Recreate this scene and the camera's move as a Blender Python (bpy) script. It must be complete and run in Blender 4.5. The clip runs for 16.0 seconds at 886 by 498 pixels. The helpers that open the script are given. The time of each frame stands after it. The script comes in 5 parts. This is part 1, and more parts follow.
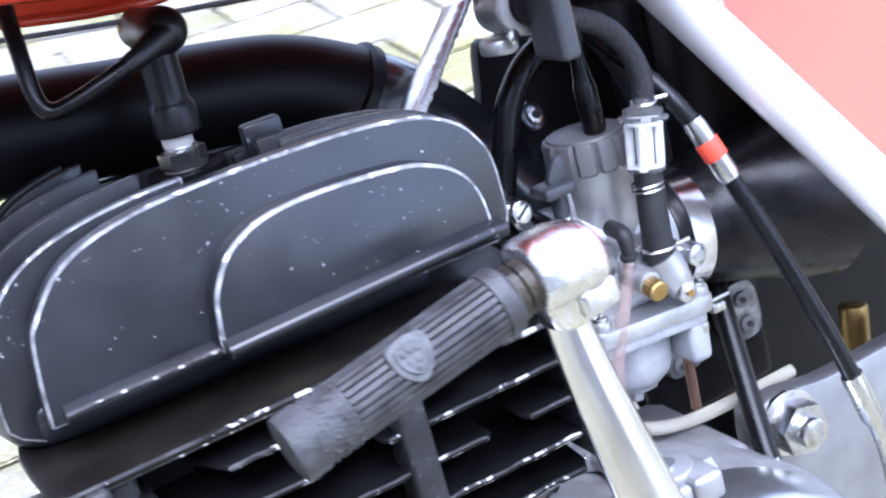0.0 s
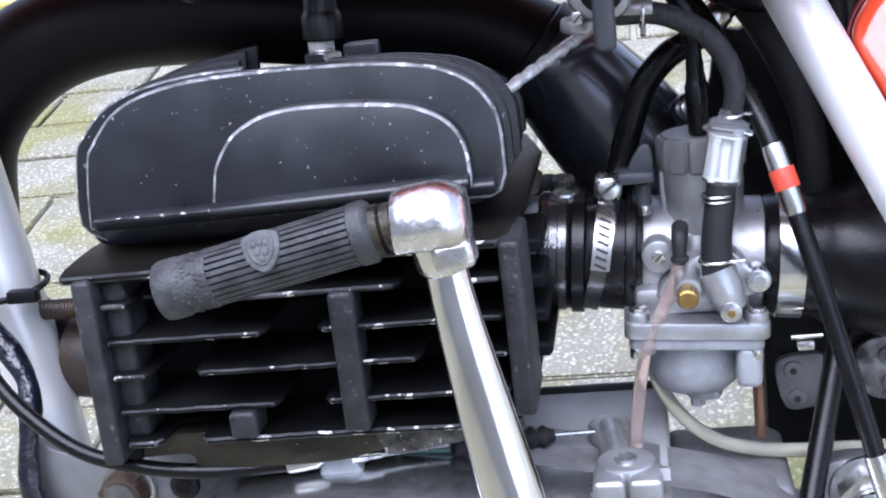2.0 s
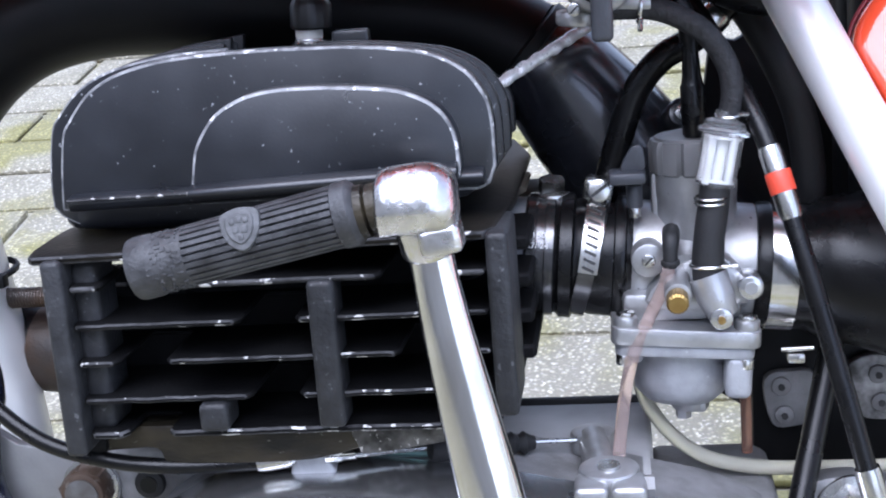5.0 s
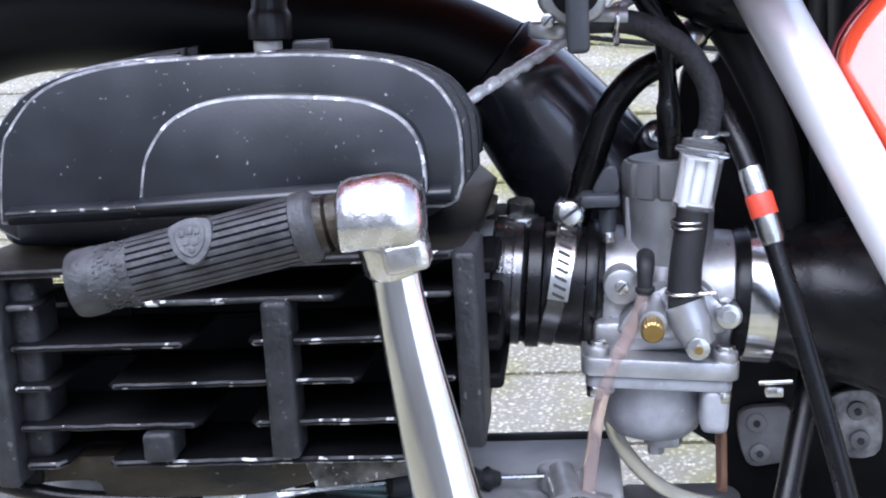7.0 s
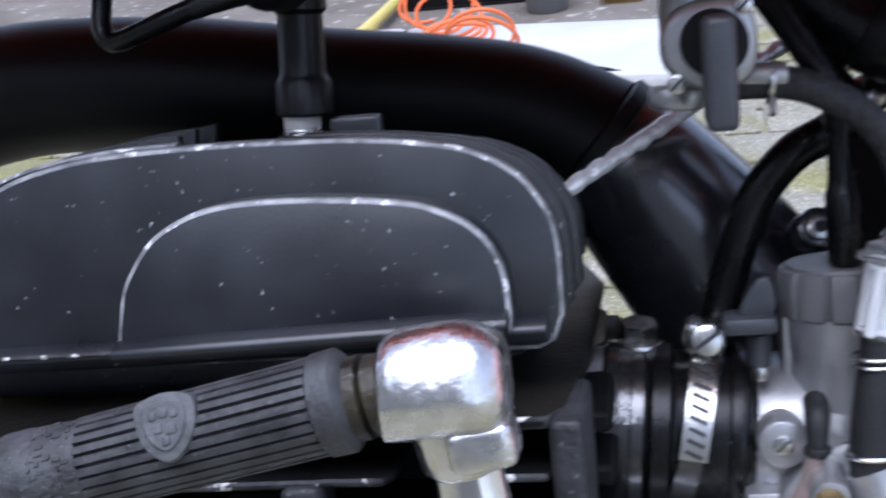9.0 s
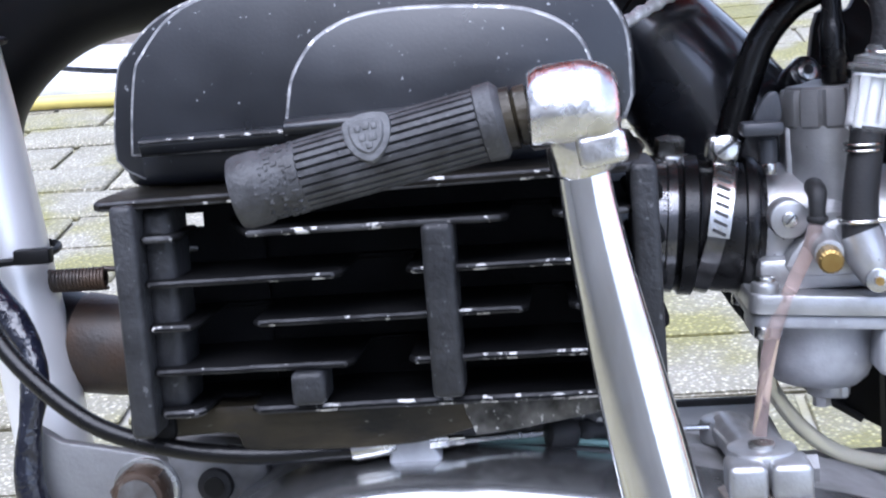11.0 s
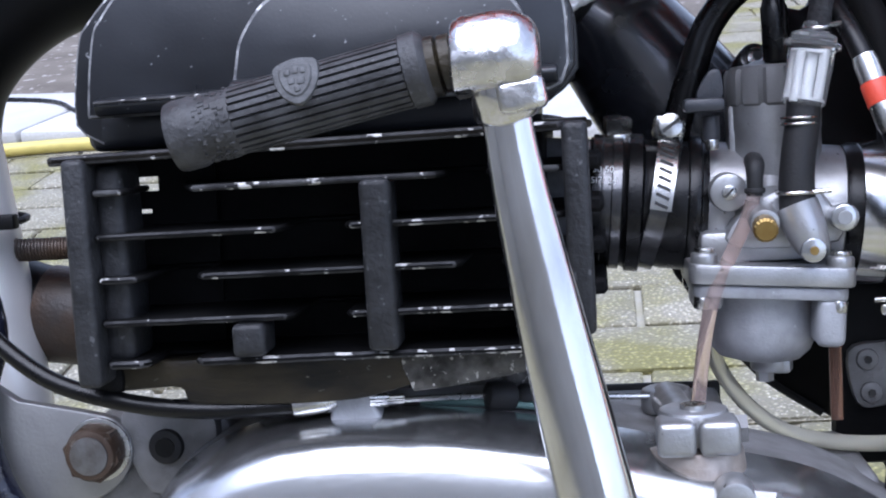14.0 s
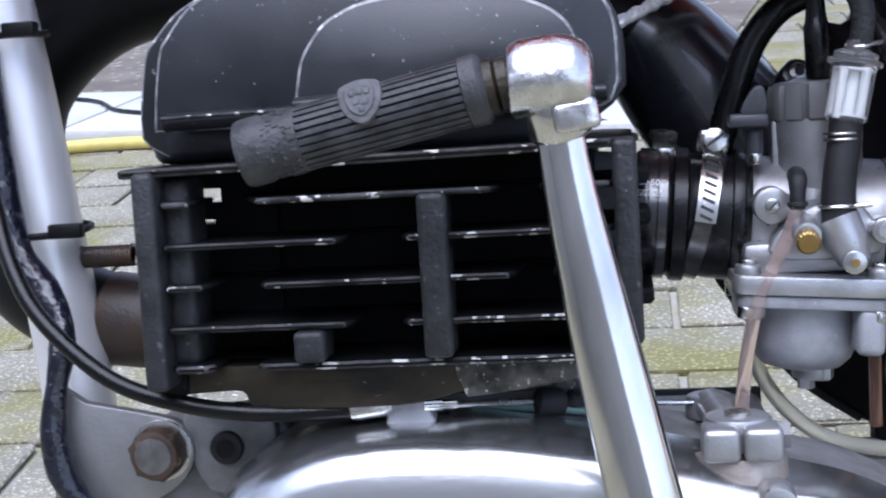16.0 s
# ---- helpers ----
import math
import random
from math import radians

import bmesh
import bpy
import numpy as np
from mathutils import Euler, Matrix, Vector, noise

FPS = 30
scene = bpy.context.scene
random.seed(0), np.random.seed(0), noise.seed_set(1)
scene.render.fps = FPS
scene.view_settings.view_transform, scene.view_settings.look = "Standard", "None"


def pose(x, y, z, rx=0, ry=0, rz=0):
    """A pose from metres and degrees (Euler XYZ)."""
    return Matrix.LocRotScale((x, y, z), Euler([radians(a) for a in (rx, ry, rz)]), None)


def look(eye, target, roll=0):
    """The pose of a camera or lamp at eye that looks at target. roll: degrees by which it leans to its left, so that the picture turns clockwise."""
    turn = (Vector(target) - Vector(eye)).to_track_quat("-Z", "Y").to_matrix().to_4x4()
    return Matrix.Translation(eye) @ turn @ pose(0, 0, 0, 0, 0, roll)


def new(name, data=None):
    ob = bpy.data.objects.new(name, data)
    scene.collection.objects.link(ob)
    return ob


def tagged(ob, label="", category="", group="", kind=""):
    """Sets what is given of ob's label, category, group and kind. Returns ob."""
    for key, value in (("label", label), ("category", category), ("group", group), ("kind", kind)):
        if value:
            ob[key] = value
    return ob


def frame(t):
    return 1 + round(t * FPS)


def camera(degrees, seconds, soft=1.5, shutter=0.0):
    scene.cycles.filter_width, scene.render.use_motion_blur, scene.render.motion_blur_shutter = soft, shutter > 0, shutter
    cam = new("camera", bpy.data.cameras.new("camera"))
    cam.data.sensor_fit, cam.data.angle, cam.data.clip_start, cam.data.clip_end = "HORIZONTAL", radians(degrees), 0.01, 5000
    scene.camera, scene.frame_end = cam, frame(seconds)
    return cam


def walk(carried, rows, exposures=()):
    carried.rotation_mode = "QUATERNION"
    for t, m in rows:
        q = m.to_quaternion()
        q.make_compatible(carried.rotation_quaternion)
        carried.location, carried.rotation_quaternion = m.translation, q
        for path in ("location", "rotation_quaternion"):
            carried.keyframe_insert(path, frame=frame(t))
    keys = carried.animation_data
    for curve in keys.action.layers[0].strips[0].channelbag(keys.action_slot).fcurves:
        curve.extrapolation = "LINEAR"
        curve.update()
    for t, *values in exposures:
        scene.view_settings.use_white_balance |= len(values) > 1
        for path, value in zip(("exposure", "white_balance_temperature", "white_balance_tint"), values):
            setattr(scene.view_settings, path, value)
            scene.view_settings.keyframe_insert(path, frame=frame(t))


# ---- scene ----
# The motorcycle leans away from the camera: BIKE takes its own upright axes (x to the rear, y across, z up) into the world.
BIKE = pose(0, 0, -0.075, -12, 0, 0)
cam = camera(36.00, 16.0, soft=2.0, shutter=0.5)
PATH = [
    (0, (-0.1051, -0.3273, 0.5972), (0.0803, 0.1090, 0.4382), -15.11),
    (0.3, (-0.0367, -0.3466, 0.5988), (0.0722, 0.1147, 0.4395), -18.31),
    (0.5, (0.0268, -0.3468, 0.6108), (0.0624, 0.1247, 0.4483), -19.75),
    (0.9, (0.0912, -0.3424, 0.5996), (0.0458, 0.1351, 0.4586), -18.17),
    (1, (0.0978, -0.3468, 0.5983), (0.0406, 0.1280, 0.4522), -17.03),
    (1.3, (0.1053, -0.3738, 0.5719), (0.0334, 0.1018, 0.4354), -13.62),
    (1.5, (0.1076, -0.3897, 0.5684), (0.0324, 0.0848, 0.4298), -11.00),
    (2, (0.1131, -0.4091, 0.5686), (0.0355, 0.0669, 0.4367), -6.93),
    (2.5, (0.1138, -0.4130, 0.5651), (0.0377, 0.0648, 0.4391), -5.85),
    (3, (0.1125, -0.4122, 0.5623), (0.0376, 0.0665, 0.4387), -5.67),
    (3.5, (0.1133, -0.4090, 0.5607), (0.0362, 0.0696, 0.4380), -5.59),
    (4, (0.1120, -0.4055, 0.5583), (0.0361, 0.0732, 0.4357), -5.37),
    (6.5, (0.1022, -0.3867, 0.5366), (0.0470, 0.0995, 0.4336), -3.46),
    (7, (0.1001, -0.3786, 0.5362), (0.0502, 0.1084, 0.4347), -3.31),
    (7.5, (0.0938, -0.3671, 0.5375), (0.0545, 0.1207, 0.4352), -3.33),
    (8, (0.1018, -0.3460, 0.5567), (0.0517, 0.1447, 0.4749), -3.93),
    (8.2, (0.0947, -0.3312, 0.5642), (0.0490, 0.1604, 0.4853), -4.11),
    (8.5, (0.0908, -0.2893, 0.5699), (0.0374, 0.1989, 0.4761), -4.47),
    (8.7, (0.0913, -0.2780, 0.5532), (0.0280, 0.2105, 0.4673), -4.56),
    (9, (0.0894, -0.2618, 0.5369), (0.0076, 0.2244, 0.4535), -4.96),
    (9.2, (0.0829, -0.2517, 0.5311), (-0.0105, 0.2319, 0.4448), -5.18),
    (11.3, (0.0469, -0.3732, 0.4804), (0.0022, 0.1202, 0.4125), -4.24),
    (11.5, (0.0611, -0.3747, 0.4733), (0.0055, 0.1180, 0.4092), -5.20),
    (12, (0.0726, -0.3746, 0.4639), (0.0127, 0.1184, 0.4055), -5.74),
    (12.5, (0.0742, -0.3738, 0.4640), (0.0132, 0.1191, 0.4065), -5.16),
    (13, (0.0765, -0.3734, 0.4633), (0.0137, 0.1195, 0.4079), -4.56),
    (13.5, (0.0753, -0.3739, 0.4612), (0.0146, 0.1198, 0.4100), -4.00),
    (14, (0.0737, -0.3745, 0.4593), (0.0153, 0.1198, 0.4117), -3.52),
    (14.5, (0.0739, -0.3745, 0.4557), (0.0153, 0.1202, 0.4128), -3.17),
    (15, (0.0730, -0.3743, 0.4568), (0.0153, 0.1204, 0.4128), -3.13),
    (15.5, (0.0721, -0.3806, 0.4605), (0.0115, 0.1135, 0.4136), -3.16),
    (16, (0.0690, -0.3900, 0.4655), (-0.0005, 0.1027, 0.4173), -3.40),
]
walk(cam, [(t, BIKE @ look(eye, target, roll)) for t, eye, target, roll in PATH],
     exposures=[(0.0, 1.88, 5200, 20), (0.5, 1.54, 5300, 19), (0.9, 1.42, 5400, 19), (1.6, 1.29, 5400, 18), (2.8, 1.16, 5400, 18), (6.5, 1.16, 5400, 18), (7.8, 1.30, 5400, 18), (8.5, 0.97, 5400, 18), (9.2, 0.64, 5400, 18), (11.3, 1.26, 5400, 18), (12.1, 0.85, 5400, 18), (12.8, 0.77, 5400, 18), (16.0, 0.71, 5400, 18)])

# ---- light: a bright overcast yard ----
world = bpy.data.worlds.new("sky")
scene.world = world
world.use_nodes = True
wn = world.node_tree
sky = wn.nodes.new("ShaderNodeTexSky")
sky.sky_type, sky.sun_disc = "NISHITA", False
sky.sun_elevation, sky.sun_rotation = radians(68), radians(191)
sky.air_density, sky.dust_density, sky.ozone_density = 1.0, 1.5, 1.0
veil = wn.nodes.new("ShaderNodeHueSaturation")          # thin cloud takes most of the blue out of the sky
veil.inputs["Saturation"].default_value = 0.45
wn.links.new(sky.outputs[0], veil.inputs["Color"])
wn.links.new(veil.outputs[0], wn.nodes["Background"].inputs[0])
wn.nodes["Background"].inputs[1].default_value = 0.17
sun = new("sun", bpy.data.lights.new("sun", "SUN"))
sun.data.energy, sun.data.angle, sun.data.color = 2.2, radians(60), (1.0, 0.97, 0.92)
sun.matrix_world = look((-0.2, -1.0, 3.2), (0, 0, 0.4))


# ---- materials ----
def material(name, base, rough=0.5, metal=0.0, second=None, scale=60.0, amount=0.5, bump=0.15, fine=900.0,
             rough_var=0.12, spots=None, spot_scale=300.0, spot_level=0.68, coat=0.0, stretch=None, spec=0.5):
    """A procedural surface: base and second colour mixed by broad noise, fine grain in roughness and relief, and optional spots of a third colour."""
    m = bpy.data.materials.new(name)
    m.use_nodes = True
    n, k = m.node_tree.nodes, m.node_tree.links
    b = n["Principled BSDF"]
    b.inputs["Metallic"].default_value = metal
    b.inputs["Coat Weight"].default_value = coat
    b.inputs["Specular IOR Level"].default_value = spec
    co = n.new("ShaderNodeTexCoord")
    out = co.outputs["Object"]
    if stretch:
        mp = n.new("ShaderNodeMapping")
        mp.inputs["Scale"].default_value = stretch
        k.new(out, mp.inputs[0])
        out = mp.outputs[0]
    broad = n.new("ShaderNodeTexNoise")
    broad.inputs["Scale"].default_value, broad.inputs["Detail"].default_value = scale, 6.0
    k.new(out, broad.inputs["Vector"])
    grain = n.new("ShaderNodeTexNoise")
    grain.inputs["Scale"].default_value, grain.inputs["Detail"].default_value = fine, 4.0
    k.new(out, grain.inputs["Vector"])
    ramp = n.new("ShaderNodeMapRange")
    ramp.inputs[1].default_value, ramp.inputs[2].default_value = 0.35, 0.68
    ramp.inputs[4].default_value = amount
    k.new(broad.outputs[0], ramp.inputs[0])
    mix = n.new("ShaderNodeMix")
    mix.data_type = "RGBA"
    mix.inputs[6].default_value = (*base, 1)
    mix.inputs[7].default_value = (*(second or [c * 0.75 for c in base]), 1)
    k.new(ramp.outputs[0], mix.inputs[0])
    colour = mix.outputs[2]
    if spots:
        dots = n.new("ShaderNodeTexNoise")
        dots.inputs["Scale"].default_value, dots.inputs["Detail"].default_value = spot_scale, 3.0
        k.new(out, dots.inputs["Vector"])
        cut = n.new("ShaderNodeMapRange")
        cut.inputs[1].default_value, cut.inputs[2].default_value = spot_level, spot_level + 0.05
        k.new(dots.outputs[0], cut.inputs[0])
        mix2 = n.new("ShaderNodeMix")
        mix2.data_type = "RGBA"
        mix2.inputs[7].default_value = (*spots, 1)
        k.new(cut.outputs[0], mix2.inputs[0])
        k.new(colour, mix2.inputs[6])
        colour = mix2.outputs[2]
    k.new(colour, b.inputs["Base Color"])
    rr = n.new("ShaderNodeMapRange")
    rr.inputs[3].default_value, rr.inputs[4].default_value = max(rough - rough_var, 0.02), min(rough + rough_var, 1.0)
    k.new(broad.outputs[0], rr.inputs[0])
    k.new(rr.outputs[0], b.inputs["Roughness"])
    bp = n.new("ShaderNodeBump")
    bp.inputs["Strength"].default_value, bp.inputs["Distance"].default_value = min(bump, 1.0), 0.0006 if fine > 300 else 0.003
    k.new(grain.outputs[0], bp.inputs["Height"])
    k.new(bp.outputs[0], b.inputs["Normal"])
    return m


def glass(name, tint, rough=0.05, ior=1.45, clear=1.0):
    m = bpy.data.materials.new(name)
    m.use_nodes = True
    b = m.node_tree.nodes["Principled BSDF"]
    b.inputs["Base Color"].default_value = (*tint, 1)
    b.inputs["Roughness"].default_value = rough
    b.inputs["Transmission Weight"].default_value = clear
    b.inputs["IOR"].default_value = ior
    return m


BRAID = material("braided_black_rubber", (0.018, 0.018, 0.019), 0.6, 0.0, (0.034, 0.034, 0.036), 420, 1.0, 1.0, 620, 0.1, spec=0.3)
FOIL = material("crinkled_bright_metal", (0.90, 0.90, 0.90), 0.30, 0.35, (0.58, 0.57, 0.56), 330, 0.9, 0.9, 430, 0.12)
BAR_PAINT = material("worn_bar_paint", (0.016, 0.0165, 0.018), 0.5, 0.0, (0.034, 0.035, 0.038), 130, 0.9, 0.6, 600, 0.14, (0.085, 0.086, 0.09), 420, 0.66, spec=0.4)
BLACK_PAINT = material("black_engine_paint", (0.008, 0.009, 0.0115), 0.32, 0.0, (0.016, 0.0178, 0.022), 45, 0.9, 0.06, 1000, 0.14,
                       (0.26, 0.27, 0.28), 480, 0.695, spec=0.62)
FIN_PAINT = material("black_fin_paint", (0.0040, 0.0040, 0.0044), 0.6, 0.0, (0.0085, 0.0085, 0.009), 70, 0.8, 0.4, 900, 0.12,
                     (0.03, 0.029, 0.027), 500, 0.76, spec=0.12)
WORN_EDGE = material("chipped_alloy_edge", (0.10, 0.102, 0.108), 0.4, 0.15, (0.36, 0.365, 0.37), 160, 1.0, 0.6, 900, 0.12, (0.74, 0.74, 0.74), 260, 0.60)
FIN_EDGE = material("fin_edge_alloy", (0.008, 0.008, 0.009), 0.55, 0.1, (0.07, 0.07, 0.072), 90, 1.0, 1.0, 420, 0.15, (0.60, 0.59, 0.57), 190, 0.585, spec=0.25)
CHROME = material("worn_chrome", (0.80, 0.795, 0.79), 0.15, 1.0, (0.60, 0.585, 0.56), 90, 0.9, 0.05, 420, 0.09, stretch=(1, 1, 0.35))
DULL_CHROME = material("dull_chrome", (0.66, 0.63, 0.58), 0.22, 1.0, (0.42, 0.36, 0.28), 120, 0.6, 0.12, 800, 0.1)
POLISHED = material("polished_alloy", (0.70, 0.71, 0.72), 0.23, 0.95, (0.46, 0.46, 0.46), 45, 0.9, 0.08, 600, 0.09, stretch=(0.4, 1, 1))
PLATE_ALLOY = material("satin_plate_alloy", (0.36, 0.36, 0.36), 0.42, 0.8, (0.28, 0.28, 0.28), 60, 0.8, 0.15, 900, 0.08)
BOWL_ALLOY = material("dull_bowl_alloy", (0.43, 0.44, 0.46), 0.52, 0.4, (0.31, 0.315, 0.33), 130, 0.85, 0.35, 1100, 0.1, (0.58, 0.59, 0.60), 300, 0.70)
CAST = material("cast_alloy", (0.47, 0.475, 0.485), 0.38, 0.75, (0.30, 0.30, 0.295), 90, 0.85, 0.2, 1300, 0.12, (0.16, 0.155, 0.145), 420, 0.69)
MOTTLED = material("corroded_bracket_alloy", (0.42, 0.42, 0.42), 0.45, 0.5, (0.06, 0.058, 0.055), 150, 1.0, 0.6, 500, 0.15)
KNUCKLE_CHROME = material("dented_chrome", (0.78, 0.78, 0.785), 0.27, 1.0, (0.56, 0.55, 0.54), 160, 0.9, 0.28, 150, 0.10)
DARK_CAST = material("weathered_crankcase_alloy", (0.23, 0.23, 0.235), 0.48, 0.15, (0.11, 0.108, 0.104), 70, 0.9, 0.4, 1100, 0.12)
STEEL = material("zinc_steel", (0.62, 0.62, 0.60), 0.25, 1.0, (0.45, 0.44, 0.42), 200, 0.6, 0.15, 900, 0.1)
RUST = material("rusty_steel", (0.085, 0.058, 0.040), 0.55, 0.3, (0.045, 0.026, 0.016), 90, 0.9, 0.5, 800, 0.15, (0.14, 0.12, 0.10), 300, 0.62)
WORN_STEEL = material("worn_grey_steel", (0.17, 0.168, 0.165), 0.45, 0.5, (0.085, 0.075, 0.065), 130, 0.9, 0.4, 800, 0.12)
DARK_STEEL = material("clip_steel", (0.13, 0.13, 0.133), 0.22, 0.9, (0.07, 0.07, 0.073), 200, 0.7, 0.1, 900, 0.08)
STEP_ALLOY = material("grey_gearbox_alloy", (0.36, 0.36, 0.36), 0.5, 0.0, (0.27, 0.268, 0.26), 60, 0.8, 0.2, 1100, 0.1)
GRIME = material("oily_grime", (0.008, 0.0075, 0.007), 0.42, 0.1, (0.042, 0.034, 0.020), 75, 1.0, 1.0, 420, 0.15, (0.12, 0.115, 0.10), 520, 0.69, spec=0.35, stretch=(0.5, 1, 1))
HEAT_STEEL = material("heat_browned_steel", (0.045, 0.040, 0.037), 0.5, 0.3, (0.075, 0.042, 0.022), 50, 0.9, 0.4, 700, 0.12)
STAINED = material("stained_boss_alloy", (0.50, 0.45, 0.41), 0.42, 0.5, (0.27, 0.22, 0.18), 110, 0.9, 0.3, 800, 0.12)
BRASS = material("brass", (0.36, 0.25, 0.09), 0.38, 0.9, (0.28, 0.17, 0.05), 300, 0.6, 0.1, 900, 0.08)
RUBBER = material("black_rubber", (0.016, 0.016, 0.017), 0.55, 0.0, (0.022, 0.022, 0.022), 110, 0.7, 0.3, 1200, 0.12, spec=0.35)
GLOSS_RUBBER = material("smooth_black_sheath", (0.0035, 0.0035, 0.004), 0.28, 0.0, (0.006, 0.006, 0.006), 90, 0.7, 0.15, 900, 0.1, spec=0.3)
LOOM = material("glossy_loom_tape", (0.006, 0.007, 0.014), 0.20, 0.0, (0.012, 0.014, 0.026), 60, 0.7, 0.7, 130, 0.08, spec=0.7)
PEDAL_RUBBER = material("dusty_pedal_rubber", (0.018, 0.018, 0.019), 0.55, 0.0, (0.062, 0.063, 0.066), 150, 0.85, 0.7, 700, 0.12, (0.11, 0.11, 0.115), 700, 0.68)
EXHAUST_BLACK = material("black_exhaust_paint", (0.0035, 0.0036, 0.004), 0.44, 0.0, (0.007, 0.007, 0.0076), 40, 0.8, 0.1, 900, 0.1, spec=0.22)
CHAMBER_GREY = material("satin_chamber_paint", (0.013, 0.014, 0.018), 0.26, 0.0, (0.022, 0.024, 0.030), 40, 0.8, 0.1, 900, 0.08, spec=1.0, coat=0.5)
PLASTIC = material("black_plastic", (0.005, 0.005, 0.0055), 0.5, 0.0, (0.010, 0.010, 0.011), 80, 0.7, 0.15, 1100, 0.1, spec=0.2)
DARK_GREY_PLASTIC = material("dark_grey_plastic", (0.045, 0.048, 0.055), 0.4, 0.0, (0.03, 0.032, 0.038), 120, 0.7, 0.2, 1200, 0.1)
GREY_PLASTIC = material("grey_plastic", (0.12, 0.12, 0.12), 0.5, 0.0, (0.12, 0.12, 0.12), 120, 0.7, 0.25, 1200, 0.1)
RED = material("red_lacquer", (0.88, 0.090, 0.030), 0.22, 0.0, (0.84, 0.082, 0.028), 20, 0.6, 0.03, 500, 0.06, coat=1.0)
DARK_RED = material("dark_red_edge", (0.20, 0.012, 0.02), 0.35)
RED_BAND = material("red_band", (0.72, 0.08, 0.04), 0.4)
BLUE = material("blue_gasket", (0.02, 0.05, 0.20), 0.45)
SILVER_PAINT = material("silver_frame_paint", (0.84, 0.84, 0.85), 0.34, 0.4, (0.74, 0.74, 0.75), 40, 0.6, 0.1, 900, 0.08)
WHITE = material("white_ceramic", (0.78, 0.76, 0.70), 0.3)
PINK_TUBE = glass("pink_vent_tube", (0.82, 0.68, 0.63), 0.25, 1.12, 0.86)
CLEAR_TUBE = glass("clear_yellowed_tube", (0.80, 0.78, 0.66), 0.2, 1.2, 0.65)
AMBER_TUBE = glass("brown_clear_tube", (0.32, 0.19, 0.14), 0.2, 1.25, 0.75)
CLEAR = glass("clear_plastic", (0.97, 0.98, 0.98), 0.12, 1.10, 0.92)
MESH_WHITE = material("white_filter_mesh", (0.72, 0.73, 0.73), 0.6)
YELLOW = material("yellow_hose", (0.66, 0.55, 0.16), 0.5, bump=0.1)
ORANGE = material("orange_cord", (0.80, 0.17, 0.04), 0.5)
FLOOR_GREEN = material("green_stain_alloy", (0.20, 0.32, 0.30), 0.4, 0.6)

# ---- mesh helpers ----
BASE = {}
V = Vector


def grid_sharp(bm, angle=38):
    for f in bm.faces:
        f.smooth = True
    lim = radians(angle)
    for e in bm.edges:
        e.smooth = len(e.link_faces) == 2 and e.calc_face_angle(0) < lim


def mesh_of(name, bm, mats):
    bmesh.ops.recalc_face_normals(bm, faces=bm.faces)
    grid_sharp(bm)
    me = bpy.data.meshes.new(name)
    bm.to_mesh(me)
    bm.free()
    for m in mats if isinstance(mats, (list, tuple)) else [mats]:
        me.materials.append(m)
    return me


def thing(name, base, label, category, group="", on=None):
    """An Empty at the base of a thing of the motorcycle (or of the world, on=Matrix())."""
    ob = tagged(new(name), label, category, group)
    ob.matrix_world = (BIKE if on is None else on) @ Matrix.Translation(base)
    ob.empty_display_size = 0.01
    BASE[ob] = V(base)
    return ob


def part(name, bm, mat, parent, label=""):
    bm.transform(Matrix.Translation(-BASE[parent]))
    ob = new(name, mesh_of(name, bm, mat))
    ob.parent = parent
    BASE[ob] = BASE[parent]
    return tagged(ob, label)


def solo(name, bm, mat, base, label, category, group="", on=None, kind=""):
    bm.transform(Matrix.Translation(-V(base)))
    ob = tagged(new(name, mesh_of(name, bm, mat)), label, category, group, kind)
    ob.matrix_world = (BIKE if on is None else on) @ Matrix.Translation(base)
    BASE[ob] = V(base)
    return ob


def bevel(bm, size, segs=2, angle=30, mark=None):
    es = [e for e in bm.edges if len(e.link_faces) == 2 and e.calc_face_angle(0) > radians(angle)]
    r = bmesh.ops.bevel(bm, geom=es, offset=size, segments=segs, profile=0.5, affect="EDGES", clamp_overlap=True)
    if mark is not None:
        for f in r["faces"]:
            f.material_index = mark


def joined(*bms):
    """One bmesh out of several."""
    out = bms[0]
    for b in bms[1:]:
        me = bpy.data.meshes.new("tmp")
        b.to_mesh(me)
        b.free()
        out.from_mesh(me)
        bpy.data.meshes.remove(me)
    return out


def box(x0, x1, y0, y1, z0, z1, bev=0.0, segs=2, mark=None):
    bm = bmesh.new()
    bmesh.ops.create_cube(bm, size=1, matrix=Matrix.Translation(((x0 + x1) / 2, (y0 + y1) / 2, (z0 + z1) / 2)) @ Matrix.Diagonal((x1 - x0, y1 - y0, z1 - z0, 1)))
    if bev:
        bevel(bm, bev, segs, mark=mark)
    return bm


def smooth_line(pts, steps=8):
    """A Catmull-Rom curve through the points."""
    pts = [V(p) for p in pts]
    if len(pts) < 3:
        return pts
    ext = [pts[0] * 2 - pts[1], *pts, pts[-1] * 2 - pts[-2]]
    out = []
    for i in range(1, len(ext) - 2):
        a, b, c, d = ext[i - 1:i + 3]
        for s in range(steps):
            t = s / steps
            out.append(0.5 * (2 * b + (c - a) * t + (2 * a - 5 * b + 4 * c - d) * t * t + (3 * b - a - 3 * c + d) * t ** 3))
    return out + [pts[-1]]


